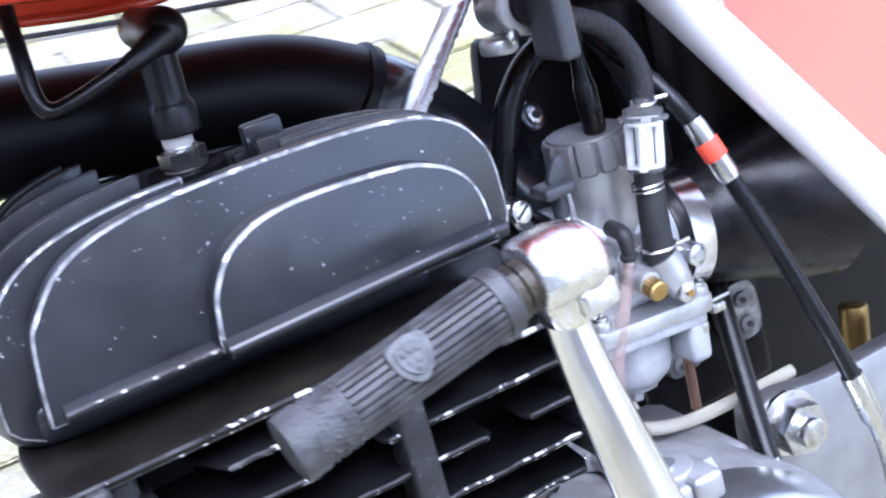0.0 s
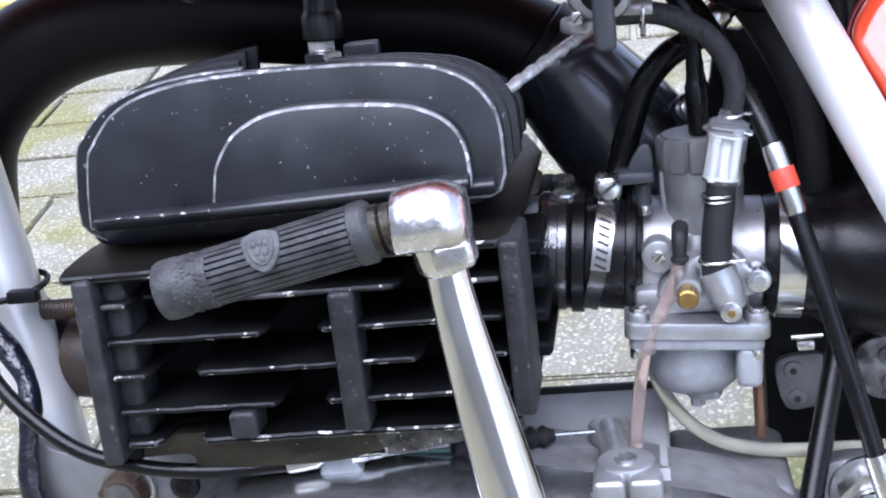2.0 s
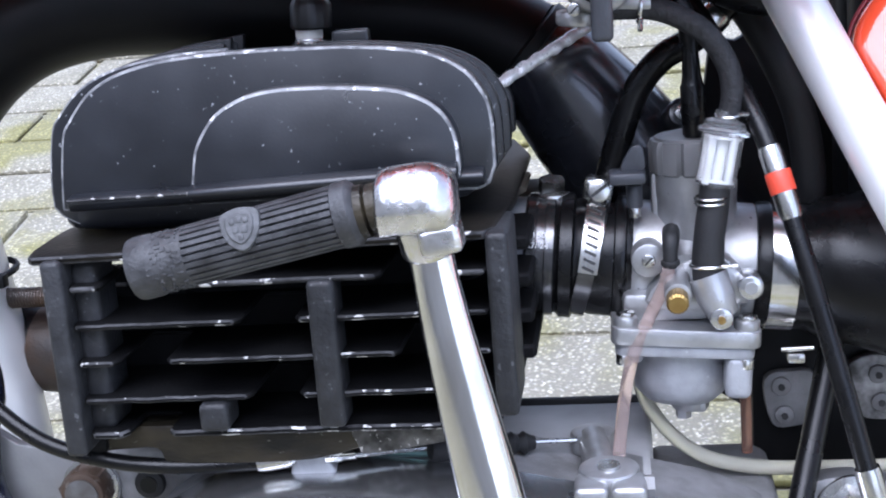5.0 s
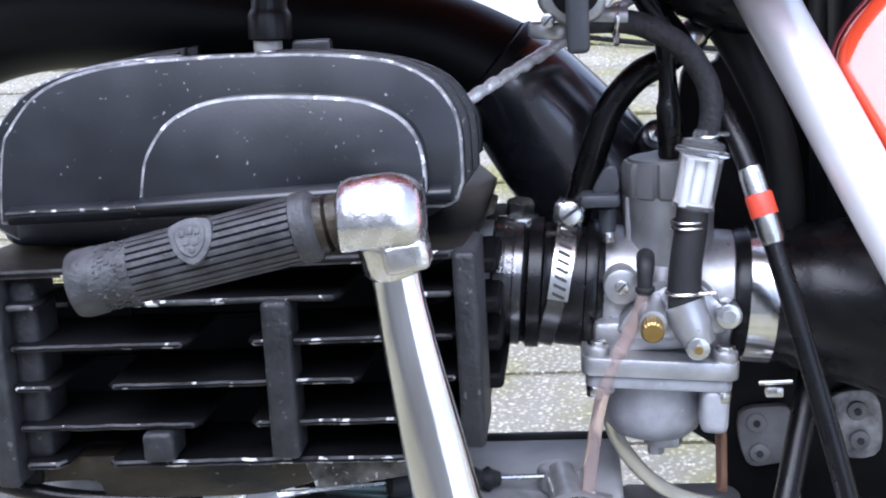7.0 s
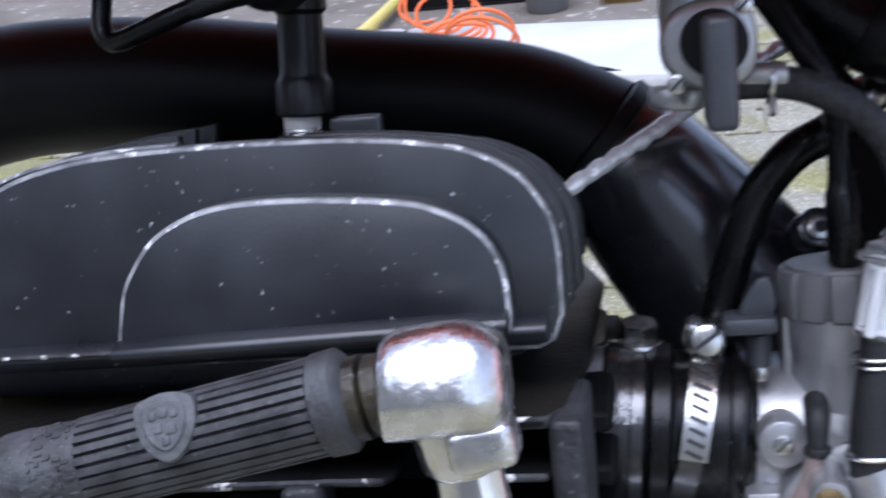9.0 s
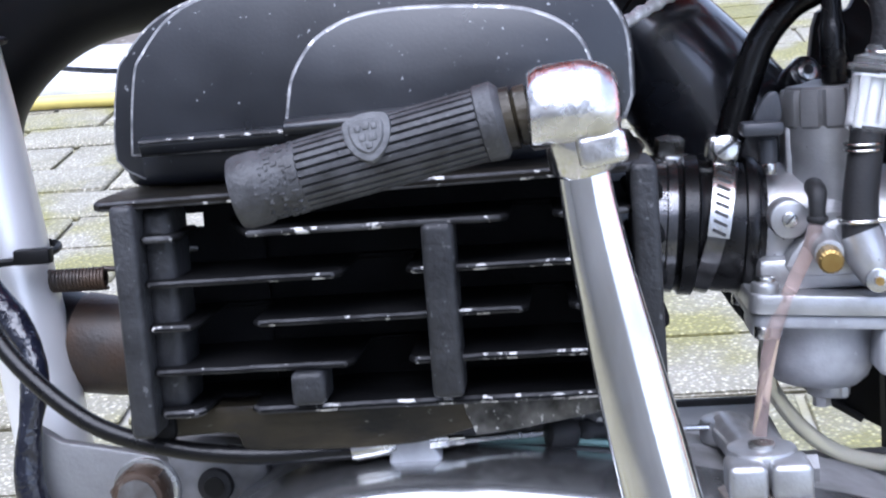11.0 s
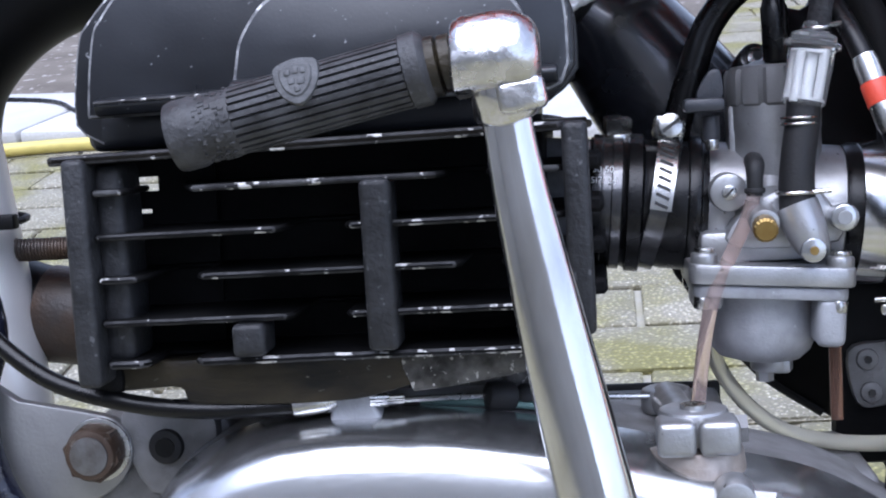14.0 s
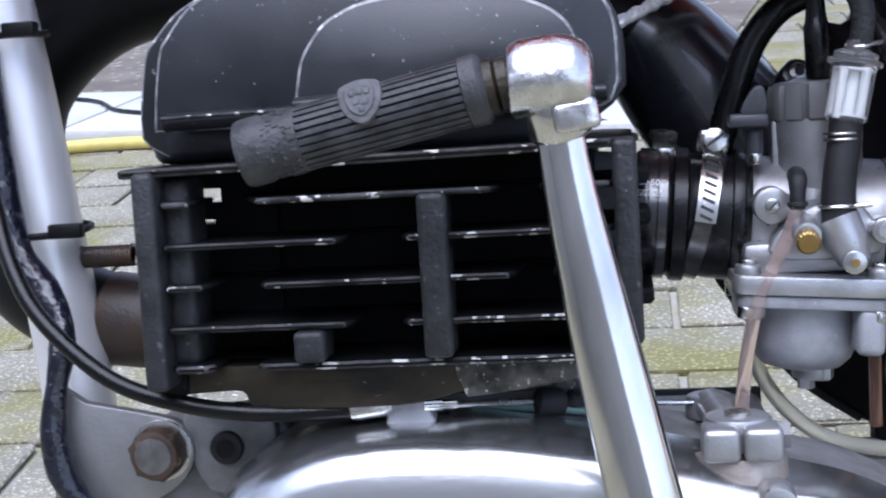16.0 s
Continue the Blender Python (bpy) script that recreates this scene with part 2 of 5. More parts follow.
def tube(pts, r, segs=16, steps=8, closed_ends=True, flat=1.0, straight=False):
    """A round tube along a smooth line; r is one radius or one for each given point."""
    n = len(pts)
    line = [V(p) for p in pts] if straight else smooth_line(pts, steps)
    rs = np.interp(np.linspace(0, n - 1, len(line)), range(n), r if isinstance(r, (list, tuple)) else [r] * n)
    bm = bmesh.new()
    rings, side = [], None
    for i, p in enumerate(line):
        d = (line[min(i + 1, len(line) - 1)] - line[max(i - 1, 0)]).normalized()
        if side is None:
            side = d.orthogonal().normalized()
        side = (side - d * side.dot(d)).normalized()
        up = d.cross(side)
        rings.append([bm.verts.new(p + (side * math.cos(a) + up * flat * math.sin(a)) * float(rs[i])) for a in np.linspace(0, 2 * math.pi, segs, endpoint=False)])
    for a, b in zip(rings, rings[1:]):
        for j in range(segs):
            bm.faces.new((a[j], a[(j + 1) % segs], b[(j + 1) % segs], b[j]))
    if closed_ends:
        bm.faces.new(rings[0][::-1])
        bm.faces.new(rings[-1])
    return bm


def lathe(profile, p0, p1, segs=32, ripple=0.0, count=0):
    """Turns a profile of (r, s) round the axis from p0 (s = 0) to p1 (s = 1); ripple: ribs along it."""
    p0, p1 = V(p0), V(p1)
    d = (p1 - p0).normalized()
    side = d.orthogonal().normalized()
    up = d.cross(side)
    bm = bmesh.new()
    rings = []
    for r, s in profile:
        ring = []
        for j in range(segs):
            a = 2 * math.pi * j / segs
            q = r - (ripple if count and (j * count * 4 // segs) % 4 == 3 else 0)
            ring.append(bm.verts.new(p0.lerp(p1, s) + q * (side * math.cos(a) + up * math.sin(a))))
        rings.append(ring)
    for a, b in zip(rings, rings[1:]):
        for j in range(segs):
            bm.faces.new((a[j], a[(j + 1) % segs], b[(j + 1) % segs], b[j]))
    bm.faces.new(rings[0][::-1])
    bm.faces.new(rings[-1])
    return bm


def rod(p0, p1, r, segs=24, bev=0.0, r1=None):
    """A cylinder between two points with slightly rounded ends."""
    L = (V(p1) - V(p0)).length
    r1 = r if r1 is None else r1
    if not bev:
        return lathe([(r, 0), (r1, 1)], p0, p1, segs)
    c = bev / L
    return lathe([(r - bev, 0), (r - bev * 0.3, c * 0.3), (r, c), (r1, 1 - c), (r1 - bev * 0.3, 1 - c * 0.3), (r1 - bev, 1)], p0, p1, segs)


def plate(outline, y0, y1, bev=0.0, segs=2, mark=None):
    """A slab in the x-z plane between y0 and y1 from an outline of (x, z)."""
    bm = bmesh.new()
    f = bm.faces.new([bm.verts.new((x, y0, z)) for x, z in outline])
    r = bmesh.ops.extrude_face_region(bm, geom=[f])
    bmesh.ops.translate(bm, verts=[v for v in r["geom"] if isinstance(v, bmesh.types.BMVert)], vec=(0, y1 - y0, 0))
    bmesh.ops.recalc_face_normals(bm, faces=bm.faces)
    if bev:
        bevel(bm, bev, segs, angle=50, mark=mark)
    return bm


def slab(outline, z0, z1, bev=0.0, segs=2, mark=None):
    """A slab in the x-y plane between z0 and z1 from an outline of (x, y)."""
    bm = plate(outline, z0, z1, bev, segs, mark)
    for v in bm.verts:
        v.co = V((v.co.x, v.co.z, v.co.y))
    bmesh.ops.recalc_face_normals(bm, faces=bm.faces)
    return bm


def rounded(pts, steps=5):
    """A closed smooth outline through (x, z) points."""
    n, out = len(pts), []
    for i in range(n):
        a, b, c, d = (V((*pts[(i + k - 1) % n], 0)) for k in range(4))
        for s in range(steps):
            t = s / steps
            p = 0.5 * (2 * b + (c - a) * t + (2 * a - 5 * b + 4 * c - d) * t * t + (3 * b - a - 3 * c + d) * t ** 3)
            out.append((p.x, p.y))
    return out


def curve2(pts, steps=6):
    """An open smooth outline through (x, z) points."""
    return [(p.x, p.y) for p in smooth_line([(x, z, 0) for x, z in pts], steps)]


def only_front(bm, y):
    """Keeps the second material on faces nearer than y, so that only the outer edge is worn."""
    for f in bm.faces:
        c = f.calc_center_median().y
        if c > y:
            f.material_index = 0
        elif f.normal.y < -0.6:
            f.material_index = 1
    return bm


def rrect(x0, x1, z0, z1, r, n=4):
    """A rectangle's outline with round corners."""
    out = []
    for cx, cz, a0 in ((x1 - r, z1 - r, 0), (x0 + r, z1 - r, 90), (x0 + r, z0 + r, 180), (x1 - r, z0 + r, 270)):
        out += [(cx + r * math.cos(radians(a0 + 90 * k / n)), cz + r * math.sin(radians(a0 + 90 * k / n))) for k in range(n + 1)]
    return out


def loft(sections, bev=0.0, segs=2):
    """A closed skin over outlines of the same number of points."""
    bm = bmesh.new()
    rings = [[bm.verts.new(p) for p in sec] for sec in sections]
    n = len(rings[0])
    for a, b in zip(rings, rings[1:]):
        for j in range(n):
            bm.faces.new((a[j], a[(j + 1) % n], b[(j + 1) % n], b[j]))
    bm.faces.new(rings[0][::-1])
    bm.faces.new(rings[-1])
    bmesh.ops.recalc_face_normals(bm, faces=bm.faces)
    if bev:
        bevel(bm, bev, segs, 18)
    return bm


def hexagon(center, axis, across, length, bev=0.0006):
    c, a = V(center), V(axis).normalized()
    bm = lathe([(across / math.sqrt(3), 0), (across / math.sqrt(3), 1)], c, c + a * length, 6)
    bevel(bm, bev, 1)
    return bm


def screw(center, axis, r, length, slot=True):
    """A round screw head with a slot."""
    c, a = V(center), V(axis).normalized()
    bm = rod(c, c + a * length, r, 18, r * 0.18)
    if slot:
        side = a.orthogonal().normalized()
        up = a.cross(side)
        top = c + a * (length + 0.0001)
        vs = [bm.verts.new(top + side * u * r * 0.8 + up * w * r * 0.13) for u, w in ((-1, -1), (1, -1), (1, 1), (-1, 1))]
        f = bm.faces.new(vs)
        f.material_index = 1
    return bm

GROUP = "parts of one motorcycle"
OILY = material("brown_oil_film", (0.005, 0.0045, 0.004), 0.35, 0.0, (0.013, 0.0115, 0.009), 50, 0.8, 0.4, 500, 0.1, spec=0.1)
PLUG_PLASTIC = material("black_bakelite", (0.006, 0.006, 0.0065), 0.40, 0.0, (0.012, 0.012, 0.012), 90, 0.6, 0.1, 900, 0.06, spec=0.4)
BADGE_RUBBER = material("dusty_moulded_rubber", (0.06, 0.061, 0.063), 0.6, 0.0, (0.11, 0.112, 0.115), 260, 0.9, 0.6, 900, 0.1)
FOOT_ALLOY = material("grimy_foot_alloy", (0.030, 0.029, 0.026), 0.5, 0.3, (0.16, 0.155, 0.145), 190, 1.0, 1.0, 420, 0.15, (0.50, 0.49, 0.46), 480, 0.62)
SLOT = material("dark_slot", (0.03, 0.03, 0.03), 0.6)

# ---- engine cylinder ----
barrel = thing("engine_cylinder", (-0.005, 0.0875, 0.379), "black painted finned engine cylinder with chipped bare fin edges", "engine cylinder", GROUP)
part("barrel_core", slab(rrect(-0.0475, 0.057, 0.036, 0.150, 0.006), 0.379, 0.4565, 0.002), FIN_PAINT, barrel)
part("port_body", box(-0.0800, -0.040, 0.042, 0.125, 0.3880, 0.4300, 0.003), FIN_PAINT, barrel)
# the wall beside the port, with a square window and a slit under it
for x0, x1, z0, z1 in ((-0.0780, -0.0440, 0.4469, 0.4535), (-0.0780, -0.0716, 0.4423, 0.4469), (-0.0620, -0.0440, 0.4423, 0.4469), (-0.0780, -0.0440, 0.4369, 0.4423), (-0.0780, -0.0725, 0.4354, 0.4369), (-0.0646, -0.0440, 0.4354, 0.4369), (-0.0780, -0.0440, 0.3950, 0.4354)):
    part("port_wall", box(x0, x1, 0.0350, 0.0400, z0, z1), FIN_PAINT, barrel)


dents = random.Random(4)


def fin_outline(notches, x0, x1, y0=0.0, y1=0.172, depth=0.034):
    """A fin's outline from above: a rounded rectangle whose front edge is cut by deep notches (a, b)."""
    front = [(x0, y0 + 0.006), (x0 + 0.003, y0)]
    for a, b in notches:
        front += [(a - 0.0015, y0), (a + 0.0006, y0 + 0.003), (a + 0.001, y0 + depth), (b - 0.001, y0 + depth), (b - 0.0006, y0 + 0.003), (b + 0.0015, y0)]
    front += [(x1 - 0.003, y0), (x1, y0 + 0.006)]
    # nicks and dents along the straight runs of the edge
    worn = []
    for p, q in zip(front, front[1:]):
        worn.append(p)
        if abs(p[1] - y0) < 1e-6 and abs(q[1] - y0) < 1e-6:
            steps = max(1, int((q[0] - p[0]) / 0.0035))
            worn += [(p[0] + (q[0] - p[0]) * (k + dents.uniform(-0.3, 0.3)) / steps, y0 + dents.choice((0.0, 0.0002, 0.0003, 0.0007))) for k in range(1, steps)]
    front = worn + front[-1:]
    return front + [(x1 + 0.004, y0 + 0.05), (x1 + 0.004, y1 - 0.04), (x1 - 0.004, y1), (x0 + 0.012, y1), (x0 - 0.004, y1 - 0.05), (x0 - 0.010, y0 + 0.06), (x0 - 0.010, y0 + 0.035), (x0 - 0.004, y0 + 0.016)]


def tilted(bm):
    """The top fin rises slightly to the rear."""
    for v in bm.verts:
        v.co.z += (v.co.x + 0.06) * 0.012
    return bm


FINS = ((0.4439, [(-0.060, -0.0435), (0.0300, 0.043)]), (0.4311, [(-0.0165, 0.0022)]), (0.4187, [(-0.058, -0.0415), (0.034, 0.046)]), (0.4061, [(-0.0150, 0.0012)]))
for z, notches in FINS:
    x0 = -0.073
    if z == 0.4439:                                      # the topmost fin is open to the back beside its front tongue
        x0, notches = -0.0440, notches[1:]
        part("fin", only_front(slab([(-0.0730, 0.006), (-0.0700, 0.0), (-0.0665, 0.0003), (-0.0620, 0.0), (-0.0605, 0.003), (-0.0610, 0.024), (-0.0730, 0.024)], z - 0.0009, z + 0.0009, 0.0006, 1, 1), 0.0018), [FIN_PAINT, FIN_EDGE], barrel)
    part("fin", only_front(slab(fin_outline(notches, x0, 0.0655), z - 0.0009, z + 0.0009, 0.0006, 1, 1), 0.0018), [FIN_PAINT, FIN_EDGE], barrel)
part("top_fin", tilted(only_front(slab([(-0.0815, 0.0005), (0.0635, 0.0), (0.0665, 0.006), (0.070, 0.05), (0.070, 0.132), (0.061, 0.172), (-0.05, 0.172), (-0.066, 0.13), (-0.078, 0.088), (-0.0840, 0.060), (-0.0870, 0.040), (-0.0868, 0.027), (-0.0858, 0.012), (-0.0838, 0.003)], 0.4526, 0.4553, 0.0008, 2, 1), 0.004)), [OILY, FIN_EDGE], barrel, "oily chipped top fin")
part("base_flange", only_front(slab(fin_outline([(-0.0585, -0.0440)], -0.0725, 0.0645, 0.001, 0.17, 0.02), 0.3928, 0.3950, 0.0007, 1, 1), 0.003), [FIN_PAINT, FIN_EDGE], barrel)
part("base_skirt", plate(curve2([(-0.0725, 0.393), (-0.0722, 0.3850), (-0.064, 0.3846), (-0.053, 0.3846), (-0.0500, 0.3796), (-0.040, 0.3790), (-0.02, 0.3785), (0.0, 0.3792), (0.014, 0.3822), (0.024, 0.3858), (0.0260, 0.393)], 4), 0.012, 0.16, 0.0012), GRIME, barrel, "oily bare cylinder foot")
for x0, x1, z0, z1, d in ((-0.0785, -0.0714, 0.388, 0.4540, 0.028), (0.0069, 0.0157, 0.3955, 0.4438, 0.012), (0.0637, 0.0708, 0.3975, 0.4565, 0.03), (-0.0322, -0.0225, 0.3953, 0.4048, 0.012)):
    part("damper_bar", box(x0, x1, -0.0022, d, z0, z1, 0.0018, 3), BAR_PAINT, barrel, "worn upright bar across the fins")
part("foot_end", plate(curve2([(0.0170, 0.3812), (0.0165, 0.3930), (0.0530, 0.3932), (0.0545, 0.3890), (0.0515, 0.3862), (0.038, 0.3838), (0.026, 0.3820)], 4), 0.0106, 0.05, 0.0012), FOOT_ALLOY, barrel, "grimy bare alloy end of the foot")
part("foot_web", plate(curve2([(-0.020, 0.3660), (-0.014, 0.3760), (0.006, 0.3790), (0.02, 0.3830), (0.030, 0.3860), (0.0480, 0.3870), (0.0560, 0.3860), (0.060, 0.3680)], 3), 0.036, 0.06, 0.0015), FOOT_ALLOY, barrel, "grimy bare alloy web of the cylinder foot")
part("side_wall", box(-0.0725, -0.0632, 0.006, 0.024, 0.394, 0.452, 0.003, 3), BAR_PAINT, barrel)
part("foot_lug", box(-0.0835, -0.0690, 0.010, 0.030, 0.3835, 0.3925, 0.003, 2), FIN_PAINT, barrel)
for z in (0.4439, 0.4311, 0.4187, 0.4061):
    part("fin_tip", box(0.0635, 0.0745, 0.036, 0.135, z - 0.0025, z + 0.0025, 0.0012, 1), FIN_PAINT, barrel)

# ---- cylinder head: upright plates side by side, the front one carrying a raised panel ----
head = thing("cylinder_head", (-0.008, 0.0875, 0.4545), "black painted finned cylinder head with bare chipped fin edges", "cylinder head", GROUP)
OUTER = [(-0.0776, 0.4655)] + curve2([(-0.0773, 0.4707), (-0.0763, 0.4804), (-0.0744, 0.4909), (-0.0722, 0.4946), (-0.0680, 0.5000), (-0.0634, 0.5044), (-0.0559, 0.5086), (-0.0456, 0.5115), (-0.0336, 0.5132), (-0.0180, 0.5139), (0.0011, 0.5140), (0.0256, 0.5132), (0.0421, 0.5110), (0.0511, 0.5084), (0.0590, 0.5035), (0.0635, 0.4977), (0.0660, 0.4920), (0.0668, 0.4850), (0.0668, 0.4730)], 3) + [(0.0645, 0.4672), (0.0610, 0.4655)]


def leaned(bm, y, slope):
    """Leans the front face back towards its top."""
    for v in bm.verts:
        if v.co.y < y:
            v.co.y += (v.co.z - 0.466) * slope
    return bm


part("front_plate", leaned(plate(OUTER, 0.0205, 0.0290, 0.0010, 2, 1), 0.0245, 0.035), [BLACK_PAINT, WORN_EDGE], head)
part("bottom_ledge", loft([[(x, 0.0225, 0.4716 + (x + 0.0745) * 0.012), (x, 0.0162, 0.4706 + (x + 0.0745) * 0.012), (x, 0.0150, 0.4692 + (x + 0.0745) * 0.012), (x, 0.0170, 0.4660 + (x + 0.0745) * 0.012), (x, 0.0225, 0.4657 + (x + 0.0745) * 0.012)] for x in (-0.0735, -0.04, 0.01, 0.0632)], 0.0007), BLACK_PAINT, head)
part("ledge_edge", tube([(-0.0732, 0.0152, 0.4699), (-0.052, 0.0152, 0.4702), (-0.0312, 0.0152, 0.4704)], 0.0005, 8), FIN_EDGE, head, "bare chipped edge")
INNER = [(-0.0302, 0.4697)] + curve2([(-0.0300, 0.4730), (-0.0292, 0.4781), (-0.0279, 0.4845), (-0.0248, 0.4902), (-0.0203, 0.4955), (-0.0138, 0.4992), (-0.0070, 0.5013), (0.0016, 0.5022), (0.0166, 0.5020), (0.0349, 0.5003), (0.0421, 0.4983), (0.0482, 0.4953), (0.0525, 0.4913), (0.0552, 0.4864), (0.0563, 0.4806), (0.0566, 0.4742)], 3) + [(0.0563, 0.4712)]
part("panel_foot", loft([[(x, 0.0125, 0.4742 + (x + 0.0304) * 0.03), (x, 0.0070, 0.4730 + (x + 0.0304) * 0.03), (x, 0.0062, 0.4714 + (x + 0.0304) * 0.03), (x, 0.0080, 0.4690 + (x + 0.0304) * 0.03), (x, 0.0125, 0.4690 + (x + 0.0304) * 0.03)] for x in (-0.0298, 0.0, 0.03, 0.0560)], 0.0006), BLACK_PAINT, head)
part("raised_panel", leaned(plate(INNER, 0.0106, 0.0265, 0.0011, 2, 1), 0.018, 0.105), [BLACK_PAINT, WORN_EDGE], head)


def cut_plate(outline, keep):
    """The part of an outline whose x lies in keep, closed along the bottom."""
    a, b = keep
    tops = [(x, z) for x, z in outline if z > 0.4705 and a <= x <= b]
    xl, xr = tops[0][0], tops[-1][0]
    return [(xl + 0.017, 0.4560), (xl + 0.009, 0.4572), (xl + 0.003, 0.4605), (xl, 0.464)] + tops + [(xr - 0.0045, 0.4665), (xr - 0.0130, 0.4605)]


for i, y in enumerate((0.0360, 0.058, 0.086, 0.106, 0.118, 0.130, 0.144)):
    s = 1 - 0.012 * max(0, i - 3) ** 1.5
    o = [((x + 0.006) * s - 0.006, 0.464 + (z - 0.464) * (1.0 if i < 3 else s)) for x, z in OUTER]
    o = [(x * ((1.13, 1.16, 1.14)[i] if x < 0 else (1.02, 1.03, 1.0)[i]) if i < 3 else x, z) for x, z in o]
    left, right = ((-0.10, -0.019), (0.006, 0.08)) if i < 5 else ((-0.09, -0.002), (-0.002, 0.08))
    if i >= 5:
        low = [(x, 0.464 + (z - 0.464) * 0.72) for x, z in o]
        part("head_fin", plate(cut_plate(low, (-0.09, 0.09)), y, y + 0.004, 0.0008, 2, 1), [BLACK_PAINT, BAR_PAINT], head)
        continue
    edge = WORN_EDGE if i == 0 else BAR_PAINT
    low = [(x, 0.464 + (z - 0.464) * (1.0, 0.95, 0.78, 0.74, 0.70)[i]) for x, z in o]
    part("head_fin", plate(cut_plate(o, (left[0], left[1] - 0.004 * i)), y, y + 0.004, 0.0008, 2, 1), [BLACK_PAINT, edge], head)
    part("head_fin", plate(cut_plate(low, right), y, y + 0.004, 0.0008, 2, 1), [BLACK_PAINT, BAR_PAINT], head)
part("lug", box(0.0085, 0.0215, 0.066, 0.071, 0.500, 0.5150, 0.0012, 2), BLACK_PAINT, head)
part("head_base", slab(rounded([(-0.0870, 0.046), (-0.072, 0.034), (-0.03, 0.032), (0.03, 0.032), (0.044, 0.040), (0.050, 0.09), (0.045, 0.145), (-0.06, 0.145), (-0.0870, 0.09)], 4), 0.4553, 0.4690, 0.004, 4), BLACK_PAINT, head)
part("gasket_neck", slab(rounded([(-0.05, 0.05), (0.0, 0.035), (0.045, 0.05), (0.055, 0.09), (0.04, 0.13), (-0.05, 0.13), (-0.062, 0.09)], 4), 0.4545, 0.4588), FIN_PAINT, head)
part("plug_seat", rod((-0.005, 0.092, 0.466), (-0.005, 0.092, 0.5035), 0.013, 24), FIN_PAINT, head)

# ---- spark plug and cap ----
plug = thing("spark_plug", (-0.005, 0.092, 0.5035), "zinc-plated spark plug with white ceramic, screwed into the head", "spark plug", GROUP)
part("gasket_ring", rod((-0.005, 0.092, 0.5030), (-0.005, 0.092, 0.5042), 0.0072, 20, 0.0005), WORN_STEEL, plug, "dull sealing ring")
part("hex", hexagon((-0.005, 0.092, 0.5046), (0, 0, 1), 0.0135, 0.0050), STEEL, plug)
part("collar", rod((-0.005, 0.092, 0.5095), (-0.005, 0.092, 0.5112), 0.0055, 20, 0.0005), STEEL, plug)
part("ceramic", rod((-0.005, 0.092, 0.511), (-0.005, 0.092, 0.5160), 0.0050, 20, 0.0006), WHITE, plug, "white ceramic insulator")
cap = thing("ignition_boot", (-0.004, 0.092, 0.514), "black rubber spark plug cap with ignition lead", "ignition boot", GROUP)
part("boot", lathe([(0.0070, 0), (0.0076, 0.02), (0.0076, 0.26), (0.0068, 0.30), (0.0062, 0.34), (0.0060, 0.80), (0.0072, 0.84), (0.0072, 0.97), (0.006, 1)], (-0.004, 0.092, 0.5145), (-0.0025, 0.092, 0.5475), 48, 0.0003, 8), PLUG_PLASTIC, cap)
part("elbow", lathe([(0.0030, 0), (0.0056, 0.03), (0.0064, 0.10), (0.0066, 0.45), (0.0070, 0.62), (0.0073, 0.76), (0.0070, 0.86), (0.0058, 0.94), (0.0036, 0.985), (0.0012, 1)], (-0.0030, 0.1085, 0.5478), (-0.0052, 0.0590, 0.5497), 32), PLUG_PLASTIC, cap)
part("lead_sleeve", tube([(-0.0050, 0.0640, 0.5492), (-0.0100, 0.0610, 0.5475), (-0.0160, 0.0586, 0.5455), (-0.0205, 0.0580, 0.5440)], [0.0052, 0.0040, 0.0032, 0.0028], 20), PLUG_PLASTIC, cap)
part("end_screw", screw((-0.0075, 0.1000, 0.5500), (-0.7, -0.6, 0.25), 0.0022, 0.0018), [BRASS, SLOT], cap)
part("lead", tube([(-0.0190, 0.0580, 0.5445), (-0.0270, 0.0580, 0.5420), (-0.0365, 0.0600, 0.5390), (-0.0432, 0.0625, 0.5380), (-0.0462, 0.0645, 0.5425), (-0.0455, 0.0690, 0.5560), (-0.0443, 0.0736, 0.5680), (-0.040, 0.082, 0.60)], 0.0026, 14), GLOSS_RUBBER, cap, "black ignition lead")

# ---- kick starter ----
kick = thing("kick_starter", (0.07, -0.02, 0.30), "chromed kick starter lever with ribbed black rubber foot grip", "kick starter", GROUP)
ARM = [V(p) for p in ((0.0452, -0.035, 0.474), (0.0463, -0.0355, 0.458), (0.0490, -0.0365, 0.4380), (0.0530, -0.0380, 0.4158), (0.0568, -0.0395, 0.3958), (0.0615, -0.0412, 0.3728), (0.0680, -0.0430, 0.3420), (0.0800, -0.045, 0.288))]
arm_line = smooth_line(ARM, 6)
arm_sections = []
for k, c in enumerate(arm_line):
    s = k / (len(arm_line) - 1)
    w = float(np.interp(c.z, (0.29, 0.36, 0.39, 0.41, 0.43, 0.45, 0.474), (0.0108, 0.0102, 0.0096, 0.0088, 0.0077, 0.0066, 0.0064)))
    # a forged oval bar with a soft ridge to the rear of its middle
    arm_sections.append([c + V((w * math.cos(a), w * (0.62 * math.sin(a) - 0.10 * max(0, math.cos(a + 1.15)) ** 3), 0)) for a in np.linspace(0, 2 * math.pi, 28, endpoint=False)])
part("arm", loft(arm_sections), CHROME, kick)
KNUCKLE = [(-0.0310, 0.4785), (-0.0400, 0.4822), (-0.0465, 0.4818), (-0.0508, 0.4785), (-0.0530, 0.4735), (-0.0530, 0.4695), (-0.0505, 0.4650), (-0.0455, 0.4632), (-0.0330, 0.4632)]
